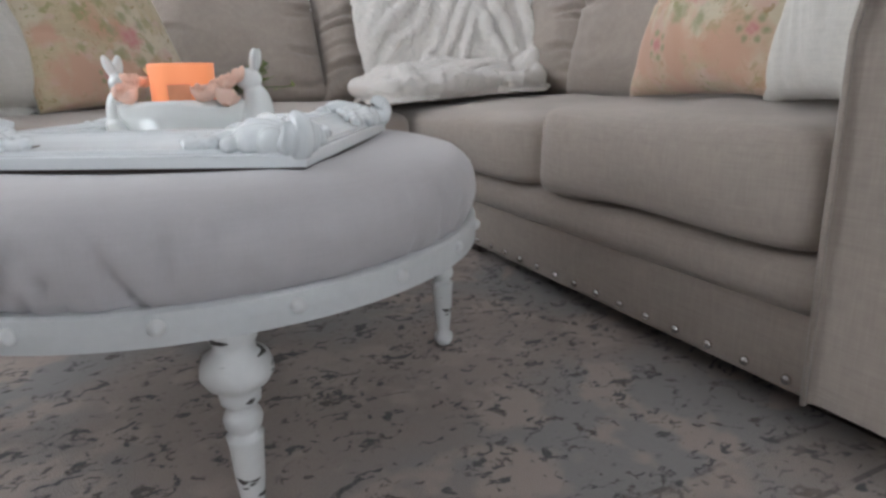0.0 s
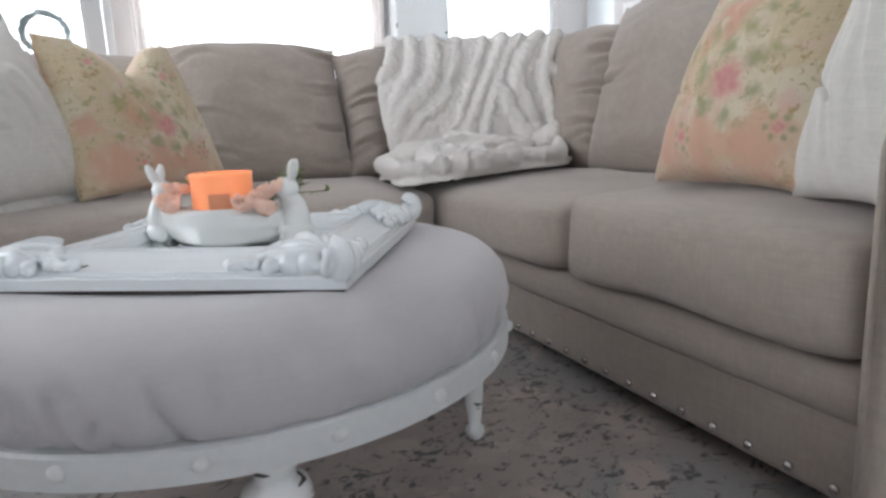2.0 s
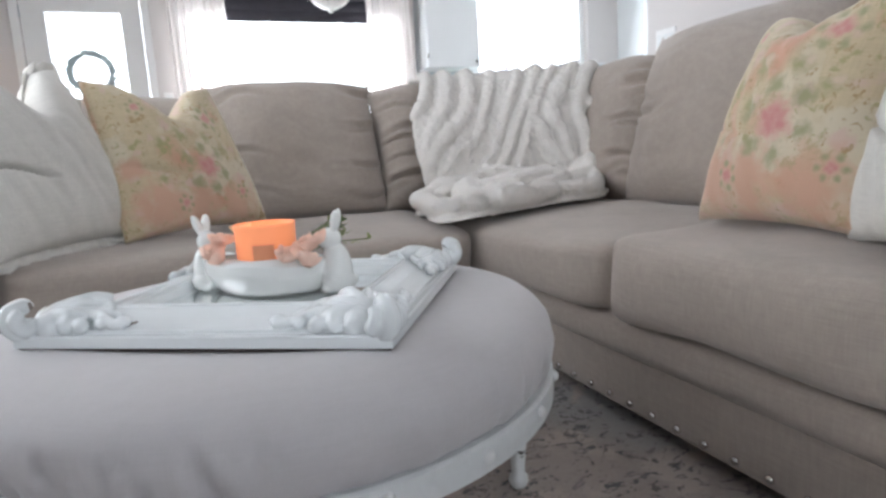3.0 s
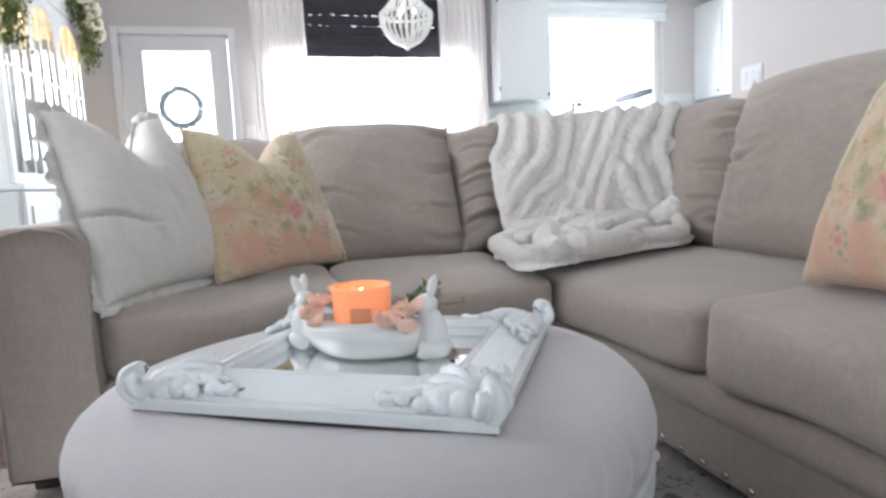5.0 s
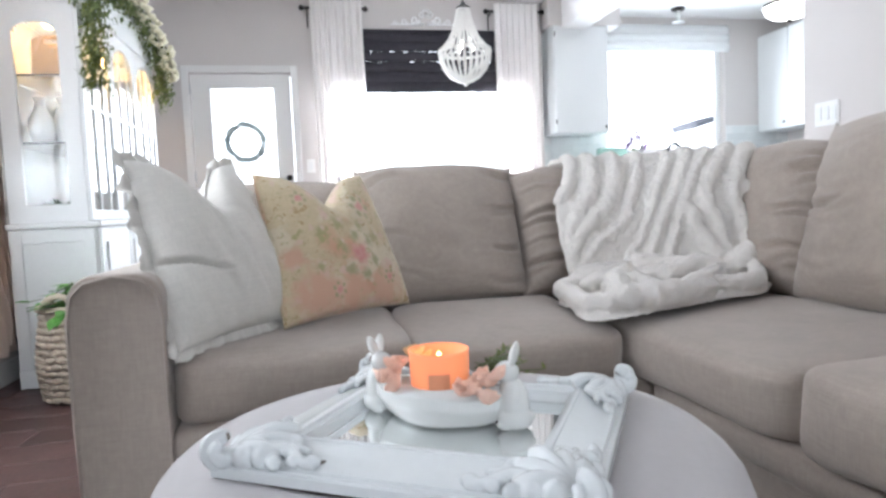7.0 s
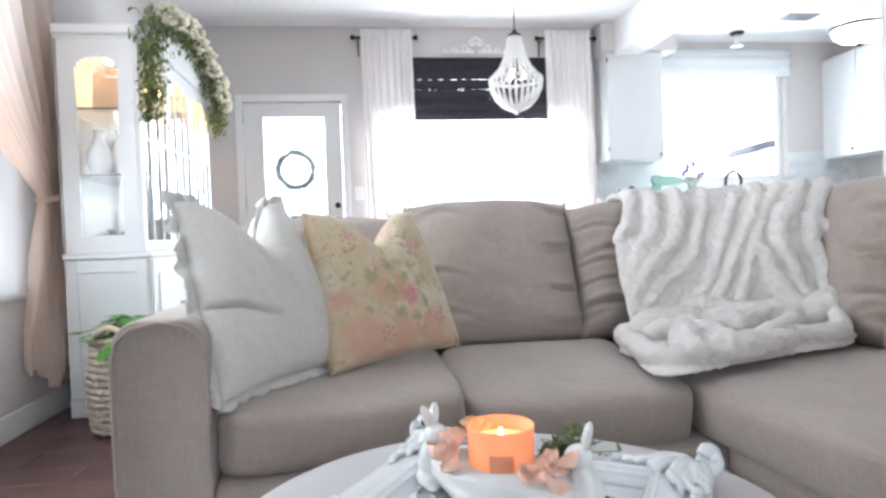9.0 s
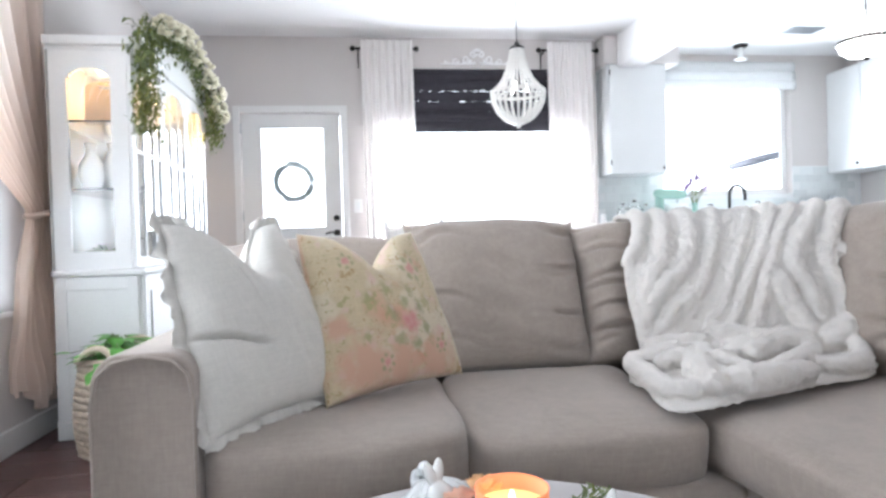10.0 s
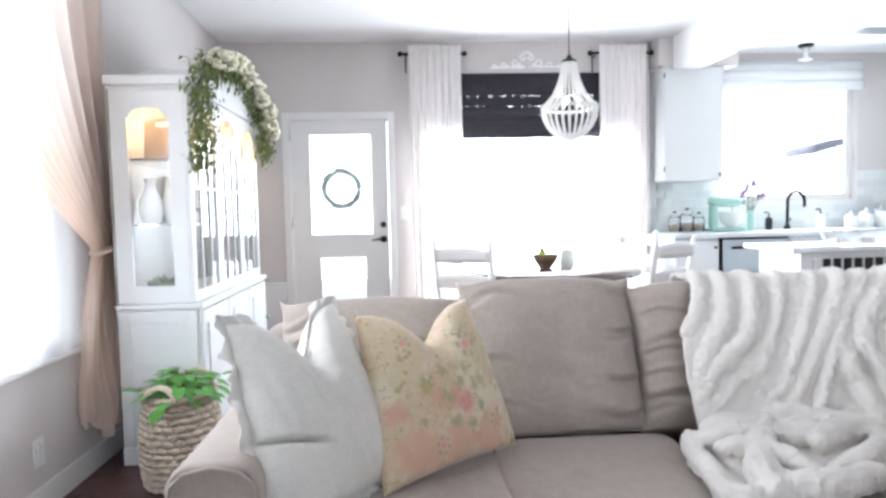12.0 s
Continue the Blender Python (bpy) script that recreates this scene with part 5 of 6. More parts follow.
bead_chandelier((2.19, -1.245, 1.912), chain=0.40)


# ---- blush curtain at the side window ----
def side_curtain():
    c = thing("curtain", "blush cloth curtain tied back beside the window", "curtain")
    def f(u, v):
        z = 2.62 - 2.44 * v
        tie = 0.635
        if v < tie:
            q = (v / tie) ** 1.9
            y1, y0 = -2.26 - 0.03 * math.sin(v * 5), -4.0 + 1.53 * q ** 0.8
        else:
            q = min(1, (v - tie) / 0.12)
            y1, y0 = -2.29 + 0.03 * q, -2.47 - 0.10 * q
        pinch = math.exp(-((v - tie) / 0.05) ** 2)
        folds = 11
        ph = u * folds * 2 * math.pi + 1.5 * noise.noise(Vector((u * 3, v * 1.2, 2)))
        x = -0.425 + (0.028 - 0.010 * pinch) * math.sin(ph) * (1.0 if v < tie else 0.9) + 0.010 * noise.noise(Vector((u * 8, v * 5, 1)))
        if v >= tie:
            drop = (v - tie) / (1 - tie)
            x += 0.030 * drop * math.sin(u * 9 + 5 * drop) + 0.025 * drop * noise.noise(Vector((u * 4, v * 9, 6)))
            z += 0.10 * drop * math.sin(u * 7.5 + 1.0) ** 2 + 0.05 * drop * noise.noise(Vector((u * 6, 3, 2)))
            y0 -= 0.04 * drop
            y1 += 0.10 * drop
        return Vector((max(x, -0.478), y0 + (y1 - y0) * u, z))
    cl = part("cloth", sheet(f, 132, 70), M_PINK, c)
    part("tieback", tube([(-0.425 + 0.045 * math.cos(a * math.pi / 12), -2.38 + 0.10 * math.sin(a * math.pi / 12), 1.07 + 0.02 * math.sin(a * math.pi / 12)) for a in range(25)], 0.012, 8), M_PINK, c)
    part("rod", tube([(-0.425, -4.85, 2.63), (-0.425, -2.22, 2.63)], 0.011, 10), M_BLACK, c, "black curtain rod")
    part("bracket", box(-0.49, -0.42, -2.245, -2.232, 2.60, 2.622, 0.002), M_BLACK, c)
    # sheer panel over the glass with a straight hem
    def g(u, v):
        y, z = -4.7 + 2.28 * u, 2.6 - 1.97 * v
        return Vector((-0.455 + 0.012 * math.sin(u * 60 + 2 * noise.noise(Vector((u * 4, v, 0)))), y, z))
    sh = part("sheer", sheet(g, 150, 20), M_SHEER, c, "thin white sheer panel")
    return c


def sheer_cloth():
    m = bpy.data.materials.new("sheer_white_voile")
    m.use_nodes = True
    t = m.node_tree
    o = t.nodes["Material Output"]
    tr, tp = nd(m, "ShaderNodeBsdfTranslucent", Color=(0.9, 0.88, 0.86, 1)), nd(m, "ShaderNodeBsdfTransparent")
    mx = nd(m, "ShaderNodeMixShader", Fac=0.55)
    t.links.new(tr.outputs[0], mx.inputs[1])
    t.links.new(tp.outputs[0], mx.inputs[2])
    t.links.new(mx.outputs[0], o.inputs["Surface"])
    return m


M_SHEER = sheer_cloth()
side_curtain()


# ---- china hutch ----
HX0, HX1, HY0, HY1 = -0.36, 0.0, -2.42, -1.06


def arch_frame(a0, a1, z0, z1, stile, rail, rise, thick, axis, face, bm=None):
    """A frame with an arched opening; axis x or y is the one that it runs along, face its front plane."""
    out = bm or bmesh.new()
    def put(p, q, r, s):
        b = (p, q, face, face + thick, r, s) if axis == "x" else (face, face + thick, p, q, r, s)
        box(*b, bm=out)
    put(a0, a0 + stile, z0, z1)
    put(a1 - stile, a1, z0, z1)
    put(a0 + stile, a1 - stile, z0, z0 + rail)
    n = 14
    w = a1 - a0 - 2 * stile
    top = z1 - rail
    for k in range(n):
        u = (k + 0.5) / n * 2 - 1
        zz = top - rise * (abs(u) ** 2.6) if abs(u) < 0.8 else top - rise * 1.0
        put(a0 + stile + w * k / n, a0 + stile + w * (k + 1) / n, zz, z1)
    return out


def hutch():
    h = thing("china_hutch", "white painted china hutch with arched glass doors and lit shelves", "cabinet")
    part("base_body", box(HX0, HX1 + 0.03, HY0, HY1, 0.0005, 0.765, 0.004), M_CAB, h, smooth=False)
    part("base_top", box(HX0 - 0.003, HX1 + 0.055, HY0 - 0.018, HY1 + 0.018, 0.766, 0.795, 0.008), M_CAB, h, smooth=False)
    part("plinth", box(HX0, HX1 + 0.04, HY0 - 0.010, HY1 + 0.010, 0.0008, 0.09, 0.006), M_CAB, h, smooth=False)
    bm = bmesh.new()
    for b in ((HX0 + 0.01, HX0 + 0.06, 0.10, 0.76), (HX1 - 0.03, HX1 + 0.02, 0.10, 0.76), (HX0 + 0.06, HX1 - 0.03, 0.70, 0.76), (HX0 + 0.06, HX1 - 0.03, 0.10, 0.16)):
        box(b[0], b[1], HY0 - 0.008, HY0 - 0.0005, b[2], b[3], 0.002, bm=bm)
    part("side_panel_frame", bm, M_CAB, h, smooth=False)
    third = (HY1 - HY0) / 3
    for k in range(3):
        y0, y1 = HY0 + third * k + 0.006, HY0 + third * (k + 1) - 0.006
        bm = box(HX1 + 0.031, HX1 + 0.048, y0, y1, 0.11, 0.755, 0.003)
        d = part("base_door", bm, M_CAB, h, smooth=False)
        part("raised_panel", box(HX1 + 0.0485, HX1 + 0.056, y0 + 0.06, y1 - 0.06, 0.17, 0.69, 0.006), M_CAB, d, smooth=False)
        part("knob", lathe([(0.006, 0), (0.006, 0.012), (0.013, 0.018), (0.012, 0.026), (0.001, 0.029)], 12), M_STEEL, d, at=pose(HX1 + 0.048, y1 - 0.03, 0.5, 0, 90, 0))
    # upper carcass
    z0, z1 = 0.796, 1.825
    part("upper_back", box(HX0, HX0 + 0.012, HY0, HY1, z0, z1), mat("grey_back_panel", (0.40, 0.40, 0.38), 0.25, 0, 0.08, 5, 60, 0.02), h, "smooth grey back panel", smooth=False)
    part("upper_top", box(HX0, HX1, HY0, HY1, z1, z1 + 0.018), M_CAB, h, smooth=False)
    for y in (HY0, HY1 - 0.02):
        part("upper_side", arch_frame(HX0 + 0.013, HX1 - 0.003, z0, z1 - 0.001, 0.075, 0.085, 0.045, 0.02, "x", y), M_CAB, h, smooth=False)
    pane = part("side_pane", box(HX0 + 0.05, HX1 - 0.04, HY0 + 0.008, HY0 + 0.011, z0 + 0.05, z1 - 0.05), M_GLASS, h, smooth=False)
    pane.visible_shadow = False
    for k in range(3):
        y0, y1 = HY0 + third * k + 0.003, HY0 + third * (k + 1) - 0.003
        d = part("glass_door", arch_frame(y0, y1, z0 + 0.004, z1 - 0.004, 0.042, 0.05, 0.09, 0.018, "y", HX1 - 0.002), M_CAB, h, smooth=False)
        pn = part("pane", box(HX1 + 0.004, HX1 + 0.007, y0 + 0.03, y1 - 0.03, z0 + 0.04, z1 - 0.04), M_GLASS, d, smooth=False)
        pn.visible_shadow = False
        for q in (1 / 3, 2 / 3):
            yy = y0 + (y1 - y0) * q
            part("muntin", box(HX1 + 0.0075, HX1 + 0.015, yy - 0.008, yy + 0.008, z0 + 0.05, z1 - 0.05), M_CAB, d, smooth=False)
        part("muntin", box(HX1 + 0.0075, HX1 + 0.014, y0 + 0.042, y1 - 0.042, 1.35, 1.366), M_CAB, d, smooth=False)
    # cornice, flat at the side, arched over the front
    part("cornice", box(HX0 - 0.003, HX1 + 0.02, HY0 - 0.022, HY0 + 0.10, 1.844, 1.890, 0.008), M_CAB, h, smooth=False)
    n = 30
    def sweep(x0, x1, low, high):
        b = bmesh.new()
        rings = []
        for k in range(n + 1):
            u = k / n
            y, zz = HY0 + 0.10 + (HY1 - HY0 - 0.08) * u, 1.880 + 0.15 * math.sin(math.pi * u)
            rings.append([b.verts.new((x, y, z)) for x, z in ((x0, low(zz)), (x1, low(zz)), (x1, high(zz)), (x0, high(zz)))])
        for p, q in zip(rings, rings[1:]):
            for k in range(4):
                b.faces.new((p[k], p[(k + 1) % 4], q[(k + 1) % 4], q[k]))
        b.faces.new(rings[0][::-1])
        b.faces.new(rings[-1])
        return b
    part("arched_pediment", sweep(HX0 + 0.10, HX1 + 0.018, lambda z: 1.844, lambda z: z), M_CAB, h, smooth=False)
    part("pediment_moulding", sweep(HX0 + 0.09, HX1 + 0.035, lambda z: z + 0.0005, lambda z: z + 0.03), M_CAB, h, smooth=False)
    for z in (1.17, 1.49):
        part("shelf", box(HX0 + 0.014, HX1 - 0.01, HY0 + 0.022, HY1 - 0.022, z, z + 0.010), M_GLASS, h, "clear glass shelf", smooth=False)
    part("lamp", lathe([(0.03, 0), (0.03, 0.012)], 20), M_BULB, h, "warm puck lamp", at=pose(-0.18, HY0 + 0.2, 1.811))
    part("lamp", lathe([(0.03, 0), (0.03, 0.012)], 20), M_BULB, h, "warm puck lamp", at=pose(-0.18, HY1 - 0.3, 1.811))
    return h


hutch()
for y in (HY0 + 0.2, HY1 - 0.3):
    l = new("hutch_lamp", bpy.data.lights.new("hutch_lamp", "POINT"))
    l.data.energy, l.data.color, l.data.shadow_soft_size = 4.5, (1.0, 0.62, 0.25), 0.03
    l.location = (-0.18, y, 1.785)

VASE = [(0.03, 0), (0.045, 0.01), (0.06, 0.06), (0.055, 0.12), (0.028, 0.17), (0.022, 0.20), (0.03, 0.225), (0.026, 0.225), (0.018, 0.20), (0.001, 0.19)]
PITCHER = [(0.05, 0), (0.06, 0.02), (0.075, 0.10), (0.06, 0.17), (0.045, 0.20), (0.055, 0.235), (0.05, 0.235), (0.04, 0.2), (0.001, 0.18)]
BOWL = [(0.035, 0), (0.04, 0.012), (0.09, 0.06), (0.105, 0.09), (0.10, 0.09), (0.085, 0.062), (0.001, 0.02)]


def crockery(name, prof, x, y, z, label, s=1.0, m=None):
    return solo(name, lathe([(r * s, h * s) for r, h in prof], 28, close=False), m or M_CERAMIC, label, name.replace("_", " "), at=pose(x, y, z))


crockery("vase", VASE, -0.22, -2.30, 1.1805, "white ceramic vase on a glass shelf", 1.0)
crockery("pitcher", PITCHER, -0.12, -2.22, 1.1805, "white ceramic pitcher on a glass shelf", 1.0)
crockery("vase", VASE, -0.2, -2.0, 1.1805, "tall white ceramic vase on a glass shelf", 1.25)
bm = bmesh.new()
for k in range(24):
    q0, q1 = -1 + k / 12, -1 + (k + 1) / 12
    rise = 0.175 + 0.030 * math.cos(0.5 * math.pi * (q0 + q1) / 2) ** 0.5
    low = 0.163 if -0.34 < (q0 + q1) / 2 < 0.34 else rise
    box(q0 * 0.085, q1 * 0.085, 0.0, 0.018, 0.0, min(low, rise), bm=bm)
    if low < rise:
        box(q0 * 0.085, q1 * 0.085, 0.0, 0.018, 0.188, rise, bm=bm)
bmesh.ops.remove_doubles(bm, verts=bm.verts[:], dist=0.0002)
solo("serving_board", bm, M_HUTCH_WOOD, "warm wooden serving board with a cut-out handle on the top shelf", "board", smooth=False, at=pose(-0.145, -2.335, 1.5005, -6, 0, 0))
crockery("canister", [(0.055, 0), (0.060, 0.006), (0.060, 0.15), (0.052, 0.160), (0.018, 0.166), (0.016, 0.182), (0.001, 0.184)], -0.16, -2.12, 1.1805, "cream ceramic canister on a glass shelf")
crockery("bowl", BOWL, -0.18, -1.8, 1.5005, "white bowl on the top shelf")
crockery("bowl", BOWL, -0.18, -1.45, 1.1805, "white bowl on a glass shelf")
crockery("bowl", BOWL, -0.18, -2.22, 0.7965, "dark green bowl on the hutch floor", 1.0, M_LEAF)
bm = bmesh.new()
rnd = random.Random(11)
for k in range(60):
    a = rnd.uniform(0, 6.28)
    leaf(bm, (-0.18 + 0.04 * math.cos(a), -2.22 + 0.04 * math.sin(a), 0.83 + rnd.uniform(0, 0.05)), (math.cos(a), math.sin(a), rnd.uniform(0.1, 1.4)), (0, 0, 1), rnd.uniform(0.05, 0.085), 0.025)
solo("small_plant", bm, mat("dark_leaf", (0.05, 0.09, 0.04), 0.5, 0, 0.3), "small dark green plant on the hutch floor", "plant")
bm = lathe([(0.001, 0), (0.03, 0.003), (0.10, 0.008), (0.135, 0.018), (0.135, 0.014), (0.10, 0.003), (0.001, -0.004)], 32, close=False)
solo("plate", bm, M_CERAMIC, "white plate standing against the hutch back", "plate", at=pose(-0.31, -1.75, 1.315, 0, 76, 0))


def garland():
    g = thing("garland", "green leafy garland with cream flowers draped over the hutch", "garland")
    rnd = random.Random(21)
    def line(s):
        if s < 0.3:
            q = s / 0.3
            return Vector((0.07, -2.40 + 0.06 * q, 1.47 + 0.43 * q))
        if s < 0.72:
            q = (s - 0.3) / 0.42
            return Vector((0.06, -2.34 + 1.22 * q, 1.90 + 0.16 * math.sin(math.pi * (0.05 + 0.90 * q))))
        q = (s - 0.72) / 0.28
        return Vector((0.08, -1.12 + 0.08 * q, 1.93 - 0.32 * q))
    stem = tube([line(k / 50) for k in range(51)], 0.006, 6)
    part("stem", stem, M_LEAF, g)
    for k, (n, m) in enumerate(((1500, M_LEAF), (1000, M_LEAF_PALE))):
        b = bmesh.new()
        for j in range(n):
            s = rnd.uniform(0, 1)
            c = line(s)
            spread = 0.060 if 0.2 < s < 0.75 else 0.050
            c += Vector((rnd.gauss(0, 0.030), rnd.gauss(0, spread), rnd.gauss(0, 0.035)))
            leaf(b, c, (rnd.uniform(-0.6, 1), rnd.uniform(-1, 1), rnd.uniform(-1.4, 0.4)), (0.5, 0, 1), rnd.uniform(0.022, 0.042), rnd.uniform(0.012, 0.02), 0.3, 2)
        o = part("leaves", b, m, g)
        tagged(o, kind="stuff")
    for k in range(13):
        s = 0.36 + 0.045 * k
        c = line(min(s, 0.86)) + Vector((0.05, rnd.uniform(-0.04, 0.04), rnd.uniform(0.0, 0.06)))
        b = bmesh.new()
        for j in range(26):
            d = Vector((rnd.gauss(0, 1), rnd.gauss(0, 1), rnd.gauss(0, 1))).normalized()
            ball(c + d * 0.044, (0.020, 0.020, 0.014), b, 1)
        part("flower_head", b, M_CREAM_FLOWER, g, "cream hydrangea head")
    return g


garland()


# ---- basket with plant ----
def basket(x, y):
    k = thing("woven_basket", "woven natural fibre basket with loop handles", "basket", (x, y, 0))
    k.matrix_basis = k.matrix_basis @ Matrix.Diagonal((1.27, 1.27, 1.03, 1))
    rows, cols = 13, 22
    b = bmesh.new()
    for r in range(rows):
        z = 0.018 + r * 0.0292
        rad = 0.120 + 0.018 * math.sin(math.pi * min(1, (r + 1.5) / rows))
        for c in range(cols):
            a = 2 * math.pi * (c + 0.5 * (r % 2)) / cols
            ball((rad * math.cos(a), rad * math.sin(a), z), (0.010, 0.027, 0.0165), b, 1, Euler((radians(12 if c % 2 else -12), 0, a)))
    tagged(part("weave", b, M_BASKET, k), kind="stuff")
    part("inner_wall", lathe([(0.11, 0.004), (0.130, 0.15), (0.121, 0.39), (0.112, 0.39), (0.115, 0.05)], 32), M_BASKET, k)
    part("rim", tube([(0.124 * math.cos(q * math.pi / 16), 0.124 * math.sin(q * math.pi / 16), 0.402) for q in range(33)], 0.014, 8), M_BASKET, k)
    for s in (-100, 80):
        a = radians(s)
        cx, cy = 0.126 * math.cos(a), 0.126 * math.sin(a)
        pts = [(cx - math.sin(a) * 0.055 * math.cos(q * math.pi / 10), cy + math.cos(a) * 0.055 * math.cos(q * math.pi / 10), 0.395 + 0.068 * math.sin(q * math.pi / 10)) for q in range(11)]
        part("handle", tube(pts, 0.0125, 8), M_BASKET, k)
    pl = thing("potted_plant", "bright green trailing plant in the basket", "plant", (x, y, 0))
    pl.matrix_basis = pl.matrix_basis @ Matrix.Diagonal((1.25, 1.25, 1.03, 1))
    part("soil", lathe([(0.11, 0.33), (0.11, 0.345), (0.001, 0.352)], 24), M_SOIL, pl)
    rnd = random.Random(4)
    st = bmesh.new()
    for q in range(85):
        a, rr = rnd.uniform(0, 6.28), rnd.uniform(0.02, 0.155)
        z = 0.46 - rr * 0.35 + rnd.uniform(-0.03, 0.05)
        end = Vector((rr * math.cos(a), rr * math.sin(a), z))
        tube([(0.05 * math.cos(a), 0.05 * math.sin(a), 0.34), (end.x * 0.6, end.y * 0.6, z + 0.01), end], 0.0016, 5, st)
        b = bmesh.new()
        leaf(b, end, (math.cos(a), math.sin(a), rnd.uniform(-0.5, 0.4)), (0, 0, 1), rnd.uniform(0.045, 0.075), rnd.uniform(0.035, 0.052), 0.35, 4)
        part("leaf", b, M_LEAF_BRIGHT, pl)
    part("stems", st, M_LEAF, pl)


basket(-0.008, -2.615)


# ---- dining set ----
def dining_table(x, y):
    t = thing("dining_table", "round dining table with a dark wood top on a white pedestal", "table", (x, y, 0))
    part("tabletop", lathe([(0.60, 0.735), (0.622, 0.742), (0.625, 0.752), (0.618, 0.764), (0.001, 0.766)], 64), mat("dark_table_wood", (0.07, 0.045, 0.035), 0.25, 0, 0.3, 8, 60, 0.05), t, "dark polished wooden top")
    part("apron", lathe([(0.52, 0.66), (0.53, 0.735)], 48), M_TRIM, t)
    part("pedestal", lathe([(0.20, 0.04), (0.16, 0.08), (0.08, 0.14), (0.07, 0.25), (0.10, 0.38), (0.09, 0.50), (0.06, 0.58), (0.12, 0.66)], 32), M_TRIM, t)
    for k in range(4):
        a = radians(45 + 90 * k)
        part("foot", tube([(0.08 * math.cos(a), 0.08 * math.sin(a), 0.14), (0.25 * math.cos(a), 0.25 * math.sin(a), 0.09), (0.38 * math.cos(a), 0.38 * math.sin(a), 0.032)], [0.04, 0.036, 0.030], 10), M_TRIM, t)


TABLE_X, TABLE_Y = 2.13, -0.98
dining_table(TABLE_X, TABLE_Y)


def ladder_chair():
    c = thing("dining_chair", "white painted ladder-back dining chair", "chair", group="chairs round the dining table")
    for sx in (-1, 1):
        part("leg", tube([(sx * 0.185, -0.19, 0.001), (sx * 0.20, -0.20, 0.44)], [0.016, 0.02], 8), M_TRIM, c)
        part("back_post", tube([(sx * 0.18, 0.22, 0.001), (sx * 0.185, 0.20, 0.45), (sx * 0.19, 0.235, 0.80), (sx * 0.192, 0.27, 1.02)], [0.017, 0.02, 0.019, 0.016], 8), M_TRIM, c)
        part("stretcher", tube([(sx * 0.19, -0.19, 0.2), (sx * 0.183, 0.205, 0.2)], 0.011, 8), M_TRIM, c)
    part("stretcher", tube([(-0.19, -0.195, 0.26), (0.19, -0.195, 0.26)], 0.011, 8), M_TRIM, c)
    part("seat", cushion(0.44, 0.44, 0.035, 0.1, 9, 3, 8), M_TRIM, c, at=pose(0, 0.0, 0.455))
    for z, y in ((0.61, 0.212), (0.76, 0.230), (0.93, 0.255)):
        def f(u, v, z=z, y=y):
            return Vector((-0.185 + 0.37 * u, y + 0.03 * math.sin(math.pi * u) + 0.015 * v, z + (v - 0.5) * 0.075 + 0.022 * math.sin(math.pi * u) * v))
        o = part("slat", sheet(f, 12, 3), M_TRIM, c)
        so = o.modifiers.new("thickness", "SOLIDIFY")
        so.thickness = 0.014
    return c


first = ladder_chair()
first.matrix_basis = pose(1.528, -1.383, 0, 0, 0, 150)
for x, y, turn in ((2.64, -1.383, -150), (2.80, -0.44, -55), (1.60, -0.42, 55)):
    copy_thing(first, pose(x, y, 0, 0, 0, turn))

crockery("wooden_bowl", [(0.045, 0), (0.055, 0.015), (0.085, 0.06), (0.10, 0.105), (0.094, 0.105), (0.075, 0.06), (0.001, 0.02)], 2.10, -0.86, 0.7665, "dark turned wooden bowl on the dining table", 1.0, mat("brown_wood", (0.14, 0.08, 0.045), 0.5, 0, 0.3, 10, 60))
bm = ball((0, 0, 0), (0.034, 0.034, 0.036))
ball((0, 0, 0.035), (0.022, 0.022, 0.03), bm)
tube([(0, 0, 0.06), (0.004, 0, 0.085)], 0.003, 6, bm)
solo("pear", bm, mat("pear_skin", (0.46, 0.50, 0.10), 0.4, 0, 0.15, 20, 80), "yellow-green pear in the wooden bowl", "fruit", at=pose(2.07, -0.88, 0.866))
crockery("canister", [(0.055, 0), (0.057, 0.005), (0.057, 0.13), (0.05, 0.14), (0.02, 0.145), (0.02, 0.16), (0.001, 0.162)], 2.28, -0.80, 0.7665, "white lidded ceramic canister on the dining table")


# ---- kitchen ----
KC = 0.985


def wall_cabinet(name, x0, x1, y0, y1, z0, z1, doors, side, label):
    c = thing(name, label, "cabinet", group="kitchen wall cabinets")
    part("body", box(x0, x1, y0, y1, z0, z1, 0.003), M_CAB, c, smooth=False)
    part("crown", box(x0 - 0.008, x1 + 0.008, y0 - 0.008, y1, z1 + 0.0005, z1 + 0.004), M_CAB, c, smooth=False)
    for k in range(doors):
        if side == "y":
            w = (x1 - x0) / doors
            d = part("door", box(x0 + w * k + 0.004, x0 + w * (k + 1) - 0.004, y0 - 0.020, y0 - 0.001, z0 + 0.006, z1 - 0.008, 0.004), M_CAB, c, smooth=False)
            part("knob", ball((x0 + w * (k + 1) - 0.04, y0 - 0.032, z0 + 0.05), 0.012), M_BLACK, d)
            for zz in (z0 + 0.08, z1 - 0.10):
                part("hinge", box(x0 + w * k - 0.001, x0 + w * k + 0.010, y0 - 0.026, y0 - 0.0205, zz, zz + 0.045, 0.002), M_BLACK, d, smooth=False)
        else:
            w = (y1 - y0) / doors
            d = part("door", box(x0 - 0.020, x0 - 0.001, y0 + w * k + 0.004, y0 + w * (k + 1) - 0.004, z0 + 0.006, z1 - 0.008, 0.004), M_CAB, c, smooth=False)
            part("knob", ball((x0 - 0.032, y0 + w * k + 0.04, z0 + 0.06), 0.012), M_BLACK, d)
    return c


